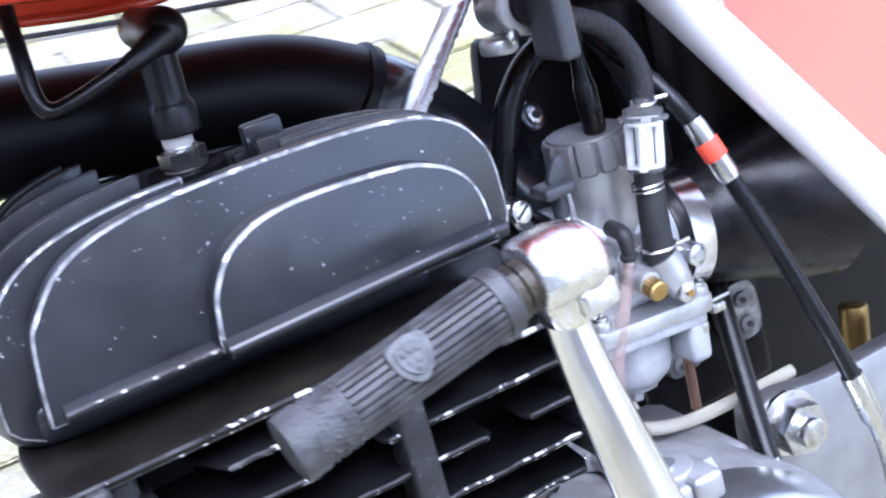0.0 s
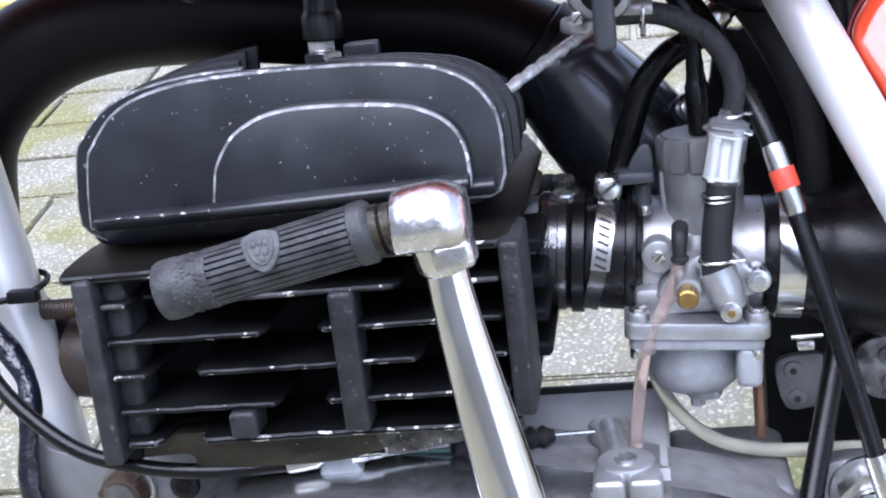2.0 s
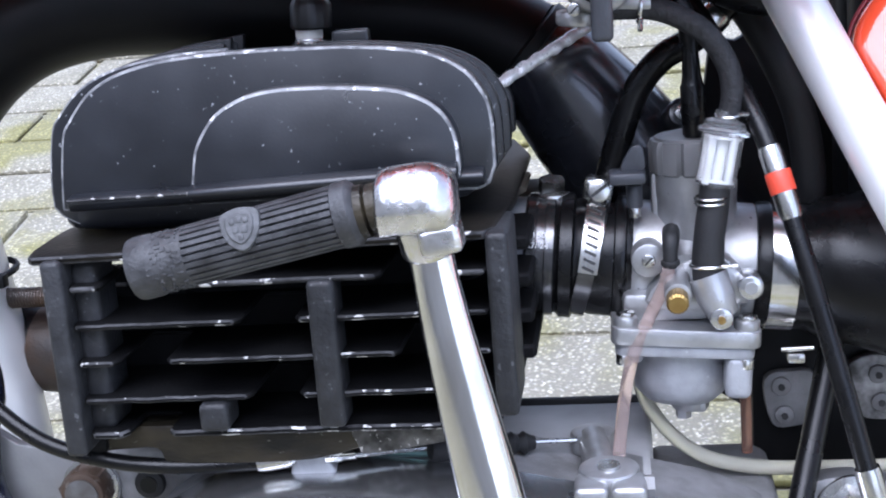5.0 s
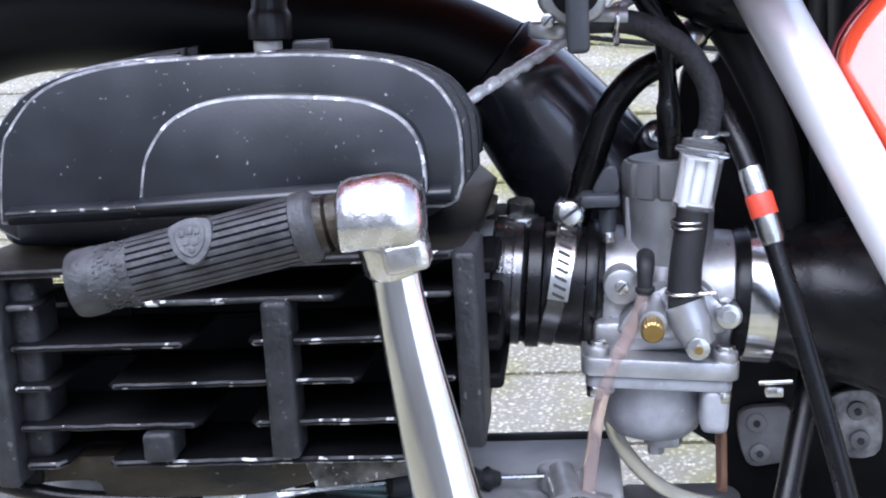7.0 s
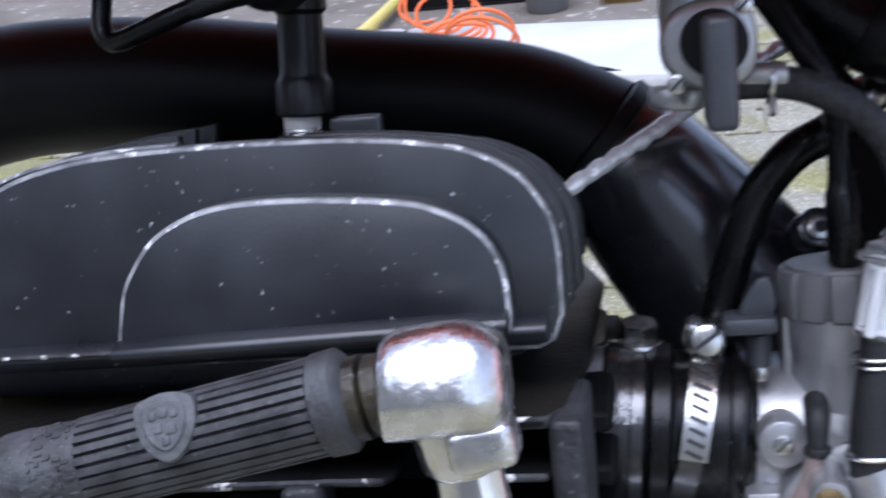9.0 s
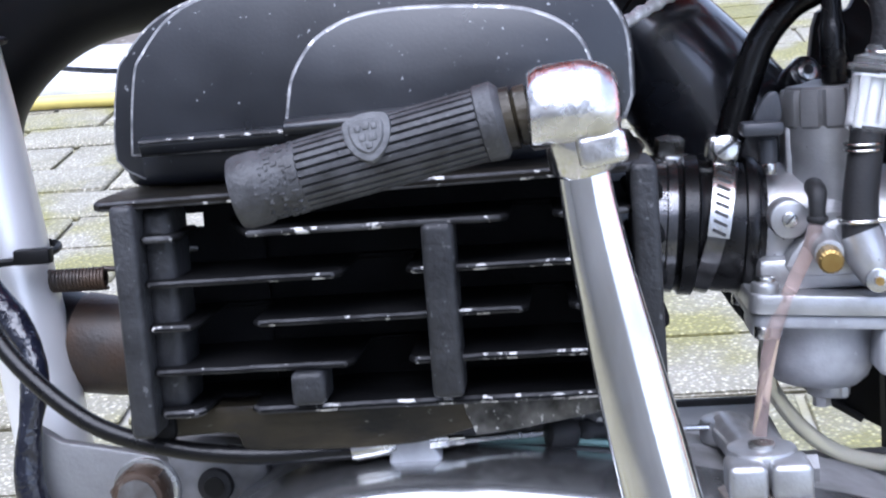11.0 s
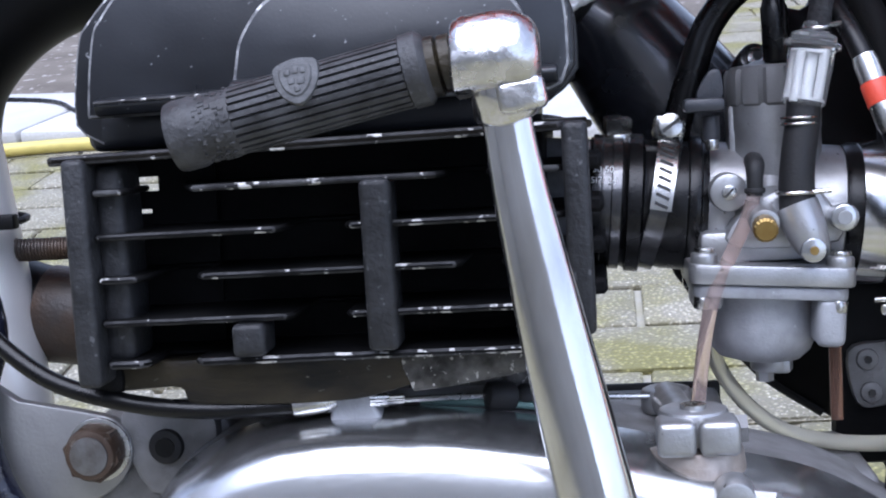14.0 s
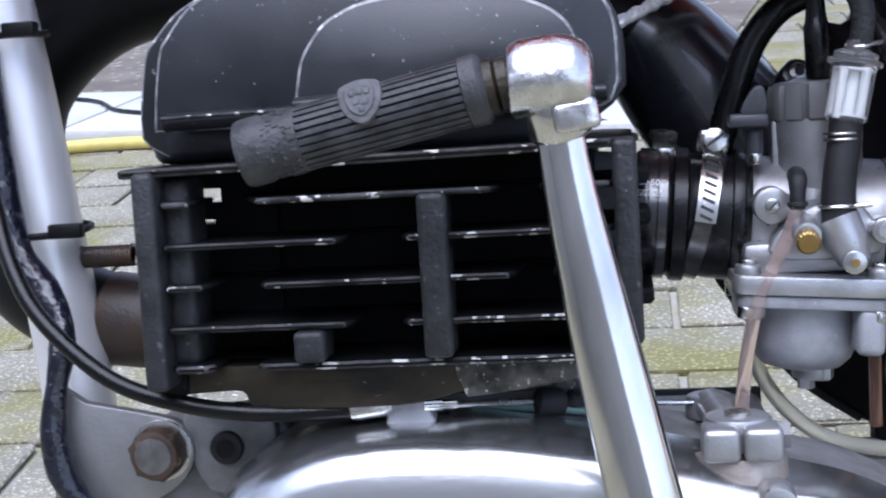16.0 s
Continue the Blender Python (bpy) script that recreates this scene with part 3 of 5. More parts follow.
part("knuckle", loft([[(x, -0.042 + (y + 0.042) * k, 0.4725 + (z - 0.4725) * k + d) for y, z in rounded(KNUCKLE, 3)] for x, k, d in ((0.0343, 0.86, -0.001), (0.0350, 0.95, -0.001), (0.0370, 0.99, -0.0005), (0.0420, 1.0, 0), (0.0475, 1.0, 0.0004), (0.0510, 0.97, 0), (0.0536, 0.89, -0.0005), (0.0552, 0.76, -0.001), (0.0560, 0.58, -0.0015))]), KNUCKLE_CHROME, kick)
part("sleeve", lathe([(0.0075, 0), (0.0085, 0.1), (0.0085, 0.9), (0.0075, 1)], (0.0452, -0.040, 0.4690), (0.0472, -0.038, 0.4560), 28), CHROME, kick)
part("pivot_hole", rod((0.0490, -0.0528, 0.4728), (0.0490, -0.0500, 0.4722), 0.0016, 16), DARK_CAST, kick, "dark pivot hole")
cuff = box(-0.0060, 0.0060, -0.0058, 0.0058, -0.0042, 0.0042, 0.0020, 4)
cuff.transform(Matrix.Translation((0.0512, -0.0440, 0.4617)) @ Matrix.Rotation(radians(-9), 4, "Y"))
part("cuff", cuff, KNUCKLE_CHROME, kick)
part("washer", lathe([(0.0066, 0), (0.0076, 0.1), (0.0076, 0.45), (0.0062, 0.5), (0.0072, 0.6), (0.0072, 0.95), (0.006, 1)], (0.0275, -0.043, 0.4697), (0.0350, -0.043, 0.4710), 28), GRIME, kick, "dirty spacer washers")
A, B = V((-0.0385, -0.043, 0.4562)), V((0.0295, -0.043, 0.4704))
part("grip", lathe([(0.0060, 0), (0.0088, 0.01), (0.0092, 0.03), (0.0092, 0.10), (0.0086, 0.12), (0.0086, 0.25), (0.0084, 0.26)], A, B, 72), PEDAL_RUBBER, kick, "worn knurled grip end")
part("grip_ribs", lathe([(0.0080, 0.25), (0.0088, 0.26), (0.0089, 0.6), (0.0090, 0.900), (0.008, 0.908)], A, B, 208, 0.0013, 26), PEDAL_RUBBER, kick, "ribbed black rubber grip")
knurl = []
torn = random.Random(9)
for s in (0.135, 0.160, 0.185, 0.210, 0.235):
    for j in range(34):
        q = 2 * math.pi * (j + (0.5 if round(s * 200) % 2 else 0)) / 34
        u, w = torn.uniform(0.0003, 0.0009), torn.uniform(0.0003, 0.0006)
        b = box(-u, u, -w, w, -0.0005, torn.uniform(0.0001, 0.0007), 0.00012, 1)
        axis = (B - A).normalized()
        side = axis.orthogonal().normalized()
        out_dir = side * math.cos(q) + axis.cross(side) * math.sin(q)
        m = Matrix((axis, axis.cross(out_dir), out_dir)).transposed().to_4x4()
        b.transform(Matrix.Translation(A.lerp(B, s + torn.uniform(-0.006, 0.006)) + out_dir * 0.0084) @ m)
        knurl.append(b)
part("knurling", joined(*knurl), PEDAL_RUBBER, kick)
part("end_recess", lathe([(0.0058, 0), (0.0050, 1)], A - (B - A).normalized() * 0.00005, A + (B - A).normalized() * 0.0012, 32), SLOT, kick, "dark hollow grip end")
part("grip_collar", lathe([(0.0085, 0.898), (0.0094, 0.906), (0.0095, 0.965), (0.0085, 0.98), (0.0062, 1.0)], A, B, 48), PEDAL_RUBBER, kick)
shield = rounded([(-0.0062, 0.0048), (-0.0030, 0.0062), (0.0, 0.0066), (0.0030, 0.0062), (0.0062, 0.0048), (0.0064, 0.0005), (0.0045, -0.0042), (0.0, -0.0072), (-0.0045, -0.0042), (-0.0064, 0.0005)], 3)
badge = joined(plate(shield, -0.0012, 0.0020, 0.0006, 2), plate([(x * 0.72, z * 0.72) for x, z in shield], -0.0017, 0.0, 0.0004, 1))
bosses = [box(x - r, x + r, -0.0021, 0.0, z - r, z + r, r * 0.4, 2) for x, z, r in ((-0.0022, 0.0022, 0.0009), (0.0, 0.0026, 0.0011), (0.0023, 0.0020, 0.0008), (-0.0013, -0.0004, 0.0010), (0.0014, -0.0007, 0.0012), (0.0001, -0.0030, 0.0009))]
seat_badge = (Matrix.Translation((-0.0036, -0.0500, 0.4684)) @ Matrix.Scale(0.9, 4) @ Euler((radians(-22), radians(-10), 0)).to_matrix().to_4x4())
badge.transform(seat_badge)
shield_badge = part("badge", badge, BADGE_RUBBER, kick, "moulded shield badge, worn flat")
for b in bosses:
    b.transform(seat_badge)
    part("boss", b, BADGE_RUBBER, shield_badge)
kick.matrix_world = BIKE @ Matrix.Translation((0.0745, -0.0122, 0.3022))

# ---- intake: manifold, rubber sleeve and hose clips ----
AX = V((0.9955, 0, -0.095))          # the carburettor's bore runs slightly down to the rear
C0 = V((0.075, 0.082, 0.4285))


def bore(s):
    return C0 + AX * s


TAN_ALLOY = material("yellowed_alloy", (0.12, 0.105, 0.08), 0.45, 0.4, (0.05, 0.043, 0.03), 90, 0.8, 0.4, 900, 0.12)
manifold = thing("intake_manifold", bore(-0.02), "black intake flange with steel hose clip between cylinder and carburettor", "intake manifold", GROUP)
part("flange", slab([(0.050, 0.040), (0.062, 0.046), (0.072, 0.072), (0.072, 0.098), (0.064, 0.118), (0.050, 0.12)], 0.4535, 0.4560, 0.001, 2), TAN_ALLOY, manifold, "bare yellowed alloy flange")
part("stub_pipe", lathe([(0.0205, 0), (0.0205, 1)], bore(-0.03), bore(0.0), 36), DARK_CAST, manifold)
part("flange_bolt", joined(hexagon((0.0800, 0.0833, 0.4505), (0.1, -0.2, 1), 0.0085, 0.0055), rod((0.0800, 0.0833, 0.4465), (0.0800, 0.0833, 0.4505), 0.0065, 20, 0.0004)), STEEL, manifold, "hex bolt with washer")
sleeve = thing("rubber_sleeve", bore(0.01), "black ribbed rubber intake sleeve held by hose clips", "intake rubber", GROUP)
part("sleeve_body", lathe([(0.0200, 0), (0.0212, 0.02), (0.0212, 0.30), (0.0218, 0.32), (0.0222, 0.36), (0.0222, 0.42), (0.0212, 0.45), (0.0206, 0.55), (0.0212, 0.62), (0.0216, 0.9), (0.0205, 0.98), (0.019, 1)], bore(-0.006), bore(0.0335), 48), GLOSS_RUBBER, sleeve)
part("raised_rim", lathe([(0.0210, 0), (0.0228, 0.15), (0.0228, 0.85), (0.0210, 1)], bore(0.0062), bore(0.0122), 48), GLOSS_RUBBER, sleeve)
part("raised_rim", lathe([(0.0200, 0), (0.0226, 0.2), (0.0230, 0.5), (0.0226, 0.8), (0.0200, 1)], bore(0.0252), bore(0.0310), 48), GLOSS_RUBBER, sleeve)
clip = thing("hose_clip", bore(0.0), "wide steel hose clip with stamped writing", "hose clip", GROUP)
part("band", lathe([(0.0212, 0), (0.0222, 0.03), (0.0222, 0.32), (0.0215, 0.36), (0.0215, 0.64), (0.0222, 0.68), (0.0222, 0.97), (0.0212, 1)], bore(-0.0048), bore(0.0052), 48), DARK_STEEL, clip)
for i, (row, txt) in enumerate(((0.0025, "30 50"), (-0.0012, "SI7/ 24"))):
    cu = bpy.data.curves.new("lettering", "FONT")
    cu.body, cu.size, cu.extrude, cu.align_x = txt, 0.0030, 0.00005, "CENTER"
    ob = new("lettering", cu)
    dg = bpy.context.evaluated_depsgraph_get()
    me = bpy.data.meshes.new_from_object(ob.evaluated_get(dg))
    bpy.data.objects.remove(ob)
    me.materials.append(material("stamped_ink", (0.75, 0.75, 0.74), 0.5) if i == 0 else bpy.data.materials["stamped_ink"])
    lt = new("stamped_text", me)
    lt.parent = clip
    lt.matrix_local = Matrix.Rotation(radians(-22), 4, "X") @ Matrix.Translation((-0.0002, -0.0224, row)) @ Euler((radians(90), radians(5), 0)).to_matrix().to_4x4()
worm = thing("worm_drive_clip", bore(0.022), "zinc worm-drive hose clip with slotted screw on top", "hose clip", GROUP)
part("band", lathe([(0.0218, 0), (0.0226, 0.05), (0.0226, 0.95), (0.0218, 1)], bore(0.0155), bore(0.0218), 48), DARK_STEEL, worm)
def on_band(bm, a, r):
    """Seats a small piece on the band at an angle below its front."""
    bm.transform(Matrix.Translation(bore(0.0188) + V((0, -r * math.cos(radians(a)), -r * math.sin(radians(a))))) @ Matrix.Rotation(radians(a), 4, "X"))
    return bm


arc = []
for a in range(-73, 5, 4):
    c, sn = math.cos(radians(a)), math.sin(radians(a))
    arc.append([bore(0.0188) + V((x, -r * c, -r * sn)) for x, r in ((-0.0034, 0.0226), (-0.0034, 0.0233), (0.0034, 0.0233), (0.0034, 0.0226))])
part("strap_end", loft(arc), STEEL, worm, "bright threaded strap end")
for a in range(-64, 2, 7):
    slit = box(-0.0022, 0.0022, -0.0003, 0.0003, -0.0005, 0.0005, 0.0001, 1)
    slit.transform(Matrix.Rotation(radians(18), 4, "Y"))
    part("thread_slot", on_band(slit, a, 0.02335), SLOT, worm)
part("housing", box(*(v for a, b in zip(bore(0.0188) + V((-0.0052, -0.006, 0.0205)), bore(0.0188) + V((0.0052, 0.006, 0.0285))) for v in (a, b)), 0.0016, 2), STEEL, worm)
part("worm_screw", screw(bore(0.0188) + V((0, -0.0055, 0.0250)), (0, -1, 0.15), 0.0042, 0.0042), [STEEL, SLOT], worm)
worm.matrix_world = BIKE @ Matrix.Translation(bore(0.0205)) @ Matrix.Rotation(radians(11), 4, "Y")

# ---- carburettor ----
carb = thing("carburettor", (0.125, 0.078, 0.372), "cast alloy carburettor with round slide tower and float bowl", "carburettor", GROUP)
part("throat", lathe([(0.0185, 0), (0.0195, 0.02), (0.0195, 0.10), (0.0205, 0.12), (0.0212, 0.2), (0.0208, 0.8), (0.0215, 0.86), (0.0215, 0.97), (0.020, 1)], bore(0.026), bore(0.0762), 44), CAST, carb)
part("slide_tower", joined(lathe([(0.0150, 0), (0.0148, 0.3), (0.0146, 0.75), (0.0149, 0.8), (0.0149, 1)], (0.1305, 0.078, 0.420), (0.1305, 0.078, 0.4580), 40), box(0.1152, 0.1190, 0.072, 0.084, 0.428, 0.458, 0.0015)), CAST, carb)
part("slide_boss", joined(lathe([(0.0125, 0), (0.0110, 0.6), (0.0085, 1)], (0.126, 0.070, 0.424), (0.126, 0.0555, 0.424), 30), rod((0.1132, 0.066, 0.4310), (0.1132, 0.0545, 0.4310), 0.0060, 24, 0.001)), CAST, carb)
part("boss_screw", screw((0.1132, 0.0548, 0.4310), (0, -1, 0), 0.0024, 0.0012), [STEEL, SLOT], carb)
part("cast_mark", box(0.1010, 0.1050, 0.0605, 0.0620, 0.4265, 0.4305, 0.0004, 1), CAST, carb)
part("body_web", joined(box(0.1035, 0.1440, 0.056, 0.100, 0.4085, 0.4190, 0.0025), plate(rounded([(0.112, 0.414), (0.120, 0.428), (0.136, 0.432), (0.144, 0.426), (0.146, 0.414)], 4), 0.054, 0.085, 0.003)), CAST, carb)
TILT4 = Matrix.Translation((0.1233, 0.078, 0.4020)) @ Euler((0, radians(4.2), 0)).to_matrix().to_4x4()


def bowl_part(name, bm, mat, parent, label=""):
    bm.transform(TILT4)
    return part(name, bm, mat, parent, label)


bowl_part("upper_flange", slab(rrect(-0.0244, 0.0262, -0.0325, 0.0325, 0.004), 0.0004, 0.0066, 0.0009), CAST, carb)
bowl = bowl_part("float_bowl", joined(slab(rrect(-0.0228, 0.0245, -0.0305, 0.031, 0.004), -0.0040, 0.0, 0.0008),
          lathe([(0.0178, 0), (0.0178, 0.50), (0.0174, 0.66), (0.0160, 0.82), (0.0130, 0.95), (0.0085, 1)], (0.0008, -0.006, -0.003), (0.0008, -0.006, -0.0265), 44),
          box(0.0150, 0.0240, -0.030, -0.005, -0.0185, -0.003, 0.0025, 3), box(-0.0225, -0.013, -0.024, -0.004, -0.0085, -0.003, 0.0015)), BOWL_ALLOY, carb)
part("drain_plug", joined(rod((0.1262, 0.072, 0.3780), (0.1260, 0.072, 0.3715), 0.0068, 24, 0.001), hexagon((0.1235, 0.070, 0.3765), (0, 0, -1), 0.0050, 0.0080), box(0.1262, 0.1315, 0.066, 0.078, 0.3712, 0.3765, 0.001)), CAST, bowl)
for dx, dy in ((-0.0196, -0.0275), (0.0215, -0.0275), (-0.0196, 0.0275), (0.0215, 0.0275)):
    bowl_part("corner_post", rod((dx, dy, 0.006), (dx, dy, 0.0098), 0.0042, 18, 0.0008), CAST, carb)
    bowl_part("flange_screw", screw((dx, dy, 0.0096), (0, 0, 1), 0.0032, 0.0018), [STEEL, SLOT], carb)
    bowl_part("screw_tail", rod((dx, dy, -0.0038), (dx, dy, -0.0078), 0.0028, 14, 0.0006), STEEL, carb)
part("idle_screw", joined(lathe([(0.0034, 0), (0.0037, 0.1), (0.0037, 0.9), (0.0030, 1)], (0.1220, 0.0425, 0.4214), (0.1218, 0.0362, 0.4203), 64, 0.0002, 16)), [BRASS, SLOT], carb, "knurled brass idle screw")
part("idle_boss", rod((0.1226, 0.062, 0.4250), (0.1222, 0.0415, 0.4219), 0.0046, 22, 0.0012), CAST, carb)
part("fuel_inlet", joined(tube([(0.1325, 0.0490, 0.4265), (0.1350, 0.0475, 0.4190), (0.1372, 0.0470, 0.4130)], [0.0068, 0.0064, 0.0050], 22, 6), rod((0.1355, 0.056, 0.4190), (0.1350, 0.0455, 0.4188), 0.0062, 22, 0.0012)), CAST, carb)
part("mixture_screw", joined(rod((0.1362, 0.050, 0.4136), (0.1362, 0.0412, 0.4132), 0.0038, 24, 0.0006), rod((0.1362, 0.0416, 0.4132), (0.1362, 0.0406, 0.4132), 0.0016, 14)), POLISHED, carb, "bright screw ring")
part("mixture_tip", rod((0.1362, 0.0412, 0.4132), (0.1362, 0.0398, 0.4132), 0.0013, 14), BRASS, carb, "small brass jet")
part("needle_dot", rod((0.1352, 0.0455, 0.4188), (0.1352, 0.0446, 0.4188), 0.0016, 14), POLISHED, carb)
part("side_ring", joined(rod((0.1465, 0.058, 0.4222), (0.1465, 0.0462, 0.4222), 0.0042, 24, 0.0008)), POLISHED, carb, "bright round plug")
part("side_ring_center", rod((0.1465, 0.0464, 0.4222), (0.1465, 0.0456, 0.4222), 0.0021, 18), CAST, carb)
towercap = part("tower_cap", joined(lathe([(0.0148, 0), (0.0158, 0.08), (0.0158, 0.85), (0.0150, 1)], (0.1308, 0.078, 0.4570), (0.1308, 0.078, 0.4690), 72, 0.0012, 12), lathe([(0.0140, 0), (0.0134, 0.4), (0.0085, 0.6), (0.0060, 1)], (0.1308, 0.078, 0.4688), (0.1308, 0.078, 0.4715), 30)), GREY_PLASTIC, carb, "grey plastic screw cap")
part("cable_boot", lathe([(0.0036, 0), (0.0042, 0.03), (0.0042, 0.50), (0.0037, 0.53), (0.0033, 0.60), (0.0024, 1)], (0.1310, 0.070, 0.4705), (0.1303, 0.070, 0.5050), 22), GLOSS_RUBBER, carb)
part("throttle_cable", tube([(0.1304, 0.070, 0.503), (0.1290, 0.070, 0.512), (0.1235, 0.072, 0.522), (0.112, 0.078, 0.540), (0.10, 0.085, 0.556)], 0.0034, 14), GLOSS_RUBBER, carb)
choke = part("choke_lever", joined(plate(rounded([(0.1050, 0.4605), (0.1085, 0.4680), (0.1115, 0.4695), (0.1132, 0.4675), (0.1130, 0.4605)], 4), 0.064, 0.067, 0.0008), box(0.1008, 0.1138, 0.060, 0.072, 0.4562, 0.4607, 0.0016), rod((0.1095, 0.068, 0.4550), (0.1095, 0.068, 0.4470), 0.0028, 16, 0.0005)), DARK_GREY_PLASTIC, carb, "dark grey choke lever")
part("choke_pin", rod((0.1095, 0.066, 0.4475), (0.1095, 0.066, 0.4440), 0.0022, 14, 0.0004), STEEL, carb)
part("vent_elbow", joined(tube([(0.1212, 0.058, 0.4402), (0.1208, 0.0505, 0.4392), (0.1204, 0.0485, 0.4350), (0.1203, 0.0485, 0.4300)], [0.0030, 0.0030, 0.0025, 0.0023], 16), rod((0.1203, 0.0485, 0.4325), (0.1203, 0.0485, 0.4308), 0.0032, 16, 0.0004)), RUBBER, carb)

# ---- fuel filter and hoses ----
filt = thing("fuel_filter", (0.1365, 0.051, 0.455), "clear plastic inline fuel filter with white mesh", "fuel filter", GROUP)
F0, F1 = V((0.1358, 0.0510, 0.4562)), V((0.1407, 0.0525, 0.4800))
part("housing", lathe([(0.0030, -0.03), (0.0052, 0), (0.0066, 0.04), (0.0070, 0.72), (0.0086, 0.74), (0.0086, 0.80), (0.0070, 0.82), (0.0068, 0.90), (0.0040, 0.94), (0.0036, 1.05)], F0, F1, 36), CLEAR, filt)
part("mesh", lathe([(0.0022, 0.08), (0.0026, 0.1), (0.0028, 0.66), (0.0022, 0.70)], F0, F1, 20), MESH_WHITE, filt, "white filter mesh")
for s in (0.09, 0.68):
    part("cage_ring", lathe([(0.0040, s - 0.02), (0.0056, s - 0.015), (0.0056, s + 0.015), (0.0040, s + 0.02)], F0, F1, 24), MESH_WHITE, filt, "white cage ring")
for a in range(4):
    q = radians(45 + 90 * a)
    off = V((math.cos(q), math.sin(q), 0)) * 0.0048
    part("rib", tube([F0.lerp(F1, 0.08) + off, F0.lerp(F1, 0.7) + off], 0.0015, 10), MESH_WHITE, filt)
fhose = thing("fuel_hose", (0.125, 0.06, 0.48), "black braided fuel hose from tap to filter", "fuel hose", GROUP)
part("hose", tube([(0.1035, 0.0540, 0.5168), (0.1170, 0.0545, 0.5160), (0.1260, 0.0540, 0.5128), (0.1350, 0.0540, 0.5065), (0.1412, 0.0540, 0.4965), (0.1427, 0.0530, 0.4875), (0.1413, 0.0525, 0.4790)], 0.0038, 18), BRAID, fhose)
part("spring_clip", joined(tube([(0.1411 + 0.0041 * math.cos(a), 0.052 + 0.0041 * math.sin(a), 0.4800 + 0.0006 * math.sin(a)) for a in np.linspace(0, 6.6, 18)], 0.0006, 8, 2), tube([(0.1445, 0.050, 0.4802), (0.1478, 0.0475, 0.4804)], 0.0008, 8)), STEEL, fhose)
part("tap_clip", joined(tube([(0.1140 + 0.0006 * math.cos(a), 0.0545 + 0.0043 * math.sin(a), 0.5163 + 0.0043 * math.cos(a)) for a in np.linspace(0, 6.6, 18)], 0.0009, 8, 2), tube([(0.1140, 0.0520, 0.5128), (0.1137, 0.0500, 0.5093)], 0.0009, 8)), STEEL, fhose)
shose = thing("short_fuel_hose", (0.1345, 0.049, 0.43), "short black fuel hose from filter to carburettor", "fuel hose", GROUP)
part("hose", tube([(0.1362, 0.0508, 0.4580), (0.1352, 0.0502, 0.4500), (0.1335, 0.0490, 0.4400), (0.1328, 0.0486, 0.4320), (0.1330, 0.0486, 0.4255)], [0.0050, 0.0052, 0.0052, 0.0054, 0.0056], 20), RUBBER, shose)
for s, z in enumerate((0.4530, 0.4512, 0.4305)):
    c = V((0.1345, 0.0502, z)) if z > 0.44 else V((0.1328, 0.0486, z))
    r = 0.0054 if z > 0.44 else 0.0058
    bmr = tube([(c.x + r * math.cos(a), c.y + r * math.sin(a), c.z) for a in np.linspace(0, 2 * math.pi, 20)], 0.0005 if z > 0.44 else 0.0007, 8, 2)
    if z < 0.44:
        bmr = joined(bmr, tube([(c.x + 0.004, c.y - 0.004, c.z), (c.x + 0.0095, c.y - 0.005, c.z + 0.0004)], 0.0008, 8))
    part("wire_clip", bmr, STEEL, shose)

# ---- vent, overflow and drain tubes ----
solo("vent_tube", tube([(0.1202, 0.0485, 0.4318), (0.1180, 0.0480, 0.4240), (0.1120, 0.0475, 0.4120), (0.1065, 0.0465, 0.4000), (0.1035, 0.0460, 0.3880), (0.1015, 0.0455, 0.3760), (0.1000, 0.046, 0.3640)], 0.0022, 16), PINK_TUBE, (0.11, 0.047, 0.40), "pinkish clear plastic vent tube hanging from the carburettor", "vent tube", GROUP)
solo("overflow_tube", tube([(0.1450, 0.064, 0.3870), (0.1452, 0.065, 0.3750), (0.1453, 0.066, 0.3560)], 0.0020, 14), AMBER_TUBE, (0.145, 0.065, 0.37), "short brownish clear overflow tube below the float bowl", "overflow tube", GROUP)
solo("breather_tube", tube([(0.1105, 0.088, 0.3900), (0.1085, 0.086, 0.3800), (0.1105, 0.083, 0.3700), (0.1190, 0.080, 0.3580), (0.1310, 0.078, 0.3495), (0.1480, 0.077, 0.3455), (0.170, 0.077, 0.3445), (0.20, 0.078, 0.344)], 0.0027, 16), CLEAR_TUBE, (0.13, 0.08, 0.35), "yellowed clear plastic tube along the crankcase", "plastic tube", GROUP)

# ---- air intake behind the carburettor ----
air = thing("air_intake_hose", (0.175, 0.082, 0.41), "black rubber air intake with steel band clip", "air hose", GROUP)
part("hose_body", lathe([(0.0215, 0), (0.0225, 0.03), (0.0225, 0.25), (0.0245, 0.30), (0.0262, 0.40), (0.0285, 0.55), (0.033, 0.75), (0.037, 1)], bore(0.0752), bore(0.150), 40), GLOSS_RUBBER, air)
part("band_clip", lathe([(0.0228, 0), (0.0236, 0.03), (0.0236, 0.97), (0.0228, 1)], bore(0.0797), bore(0.0895), 44), CHROME, air, "bright steel band")
part("band_lug", joined(box(0.1600, 0.1660, 0.064, 0.069, 0.3890, 0.3925, 0.0008), rod((0.158, 0.0660, 0.3938), (0.1690, 0.0660, 0.3940), 0.0009, 12)), STEEL, air)

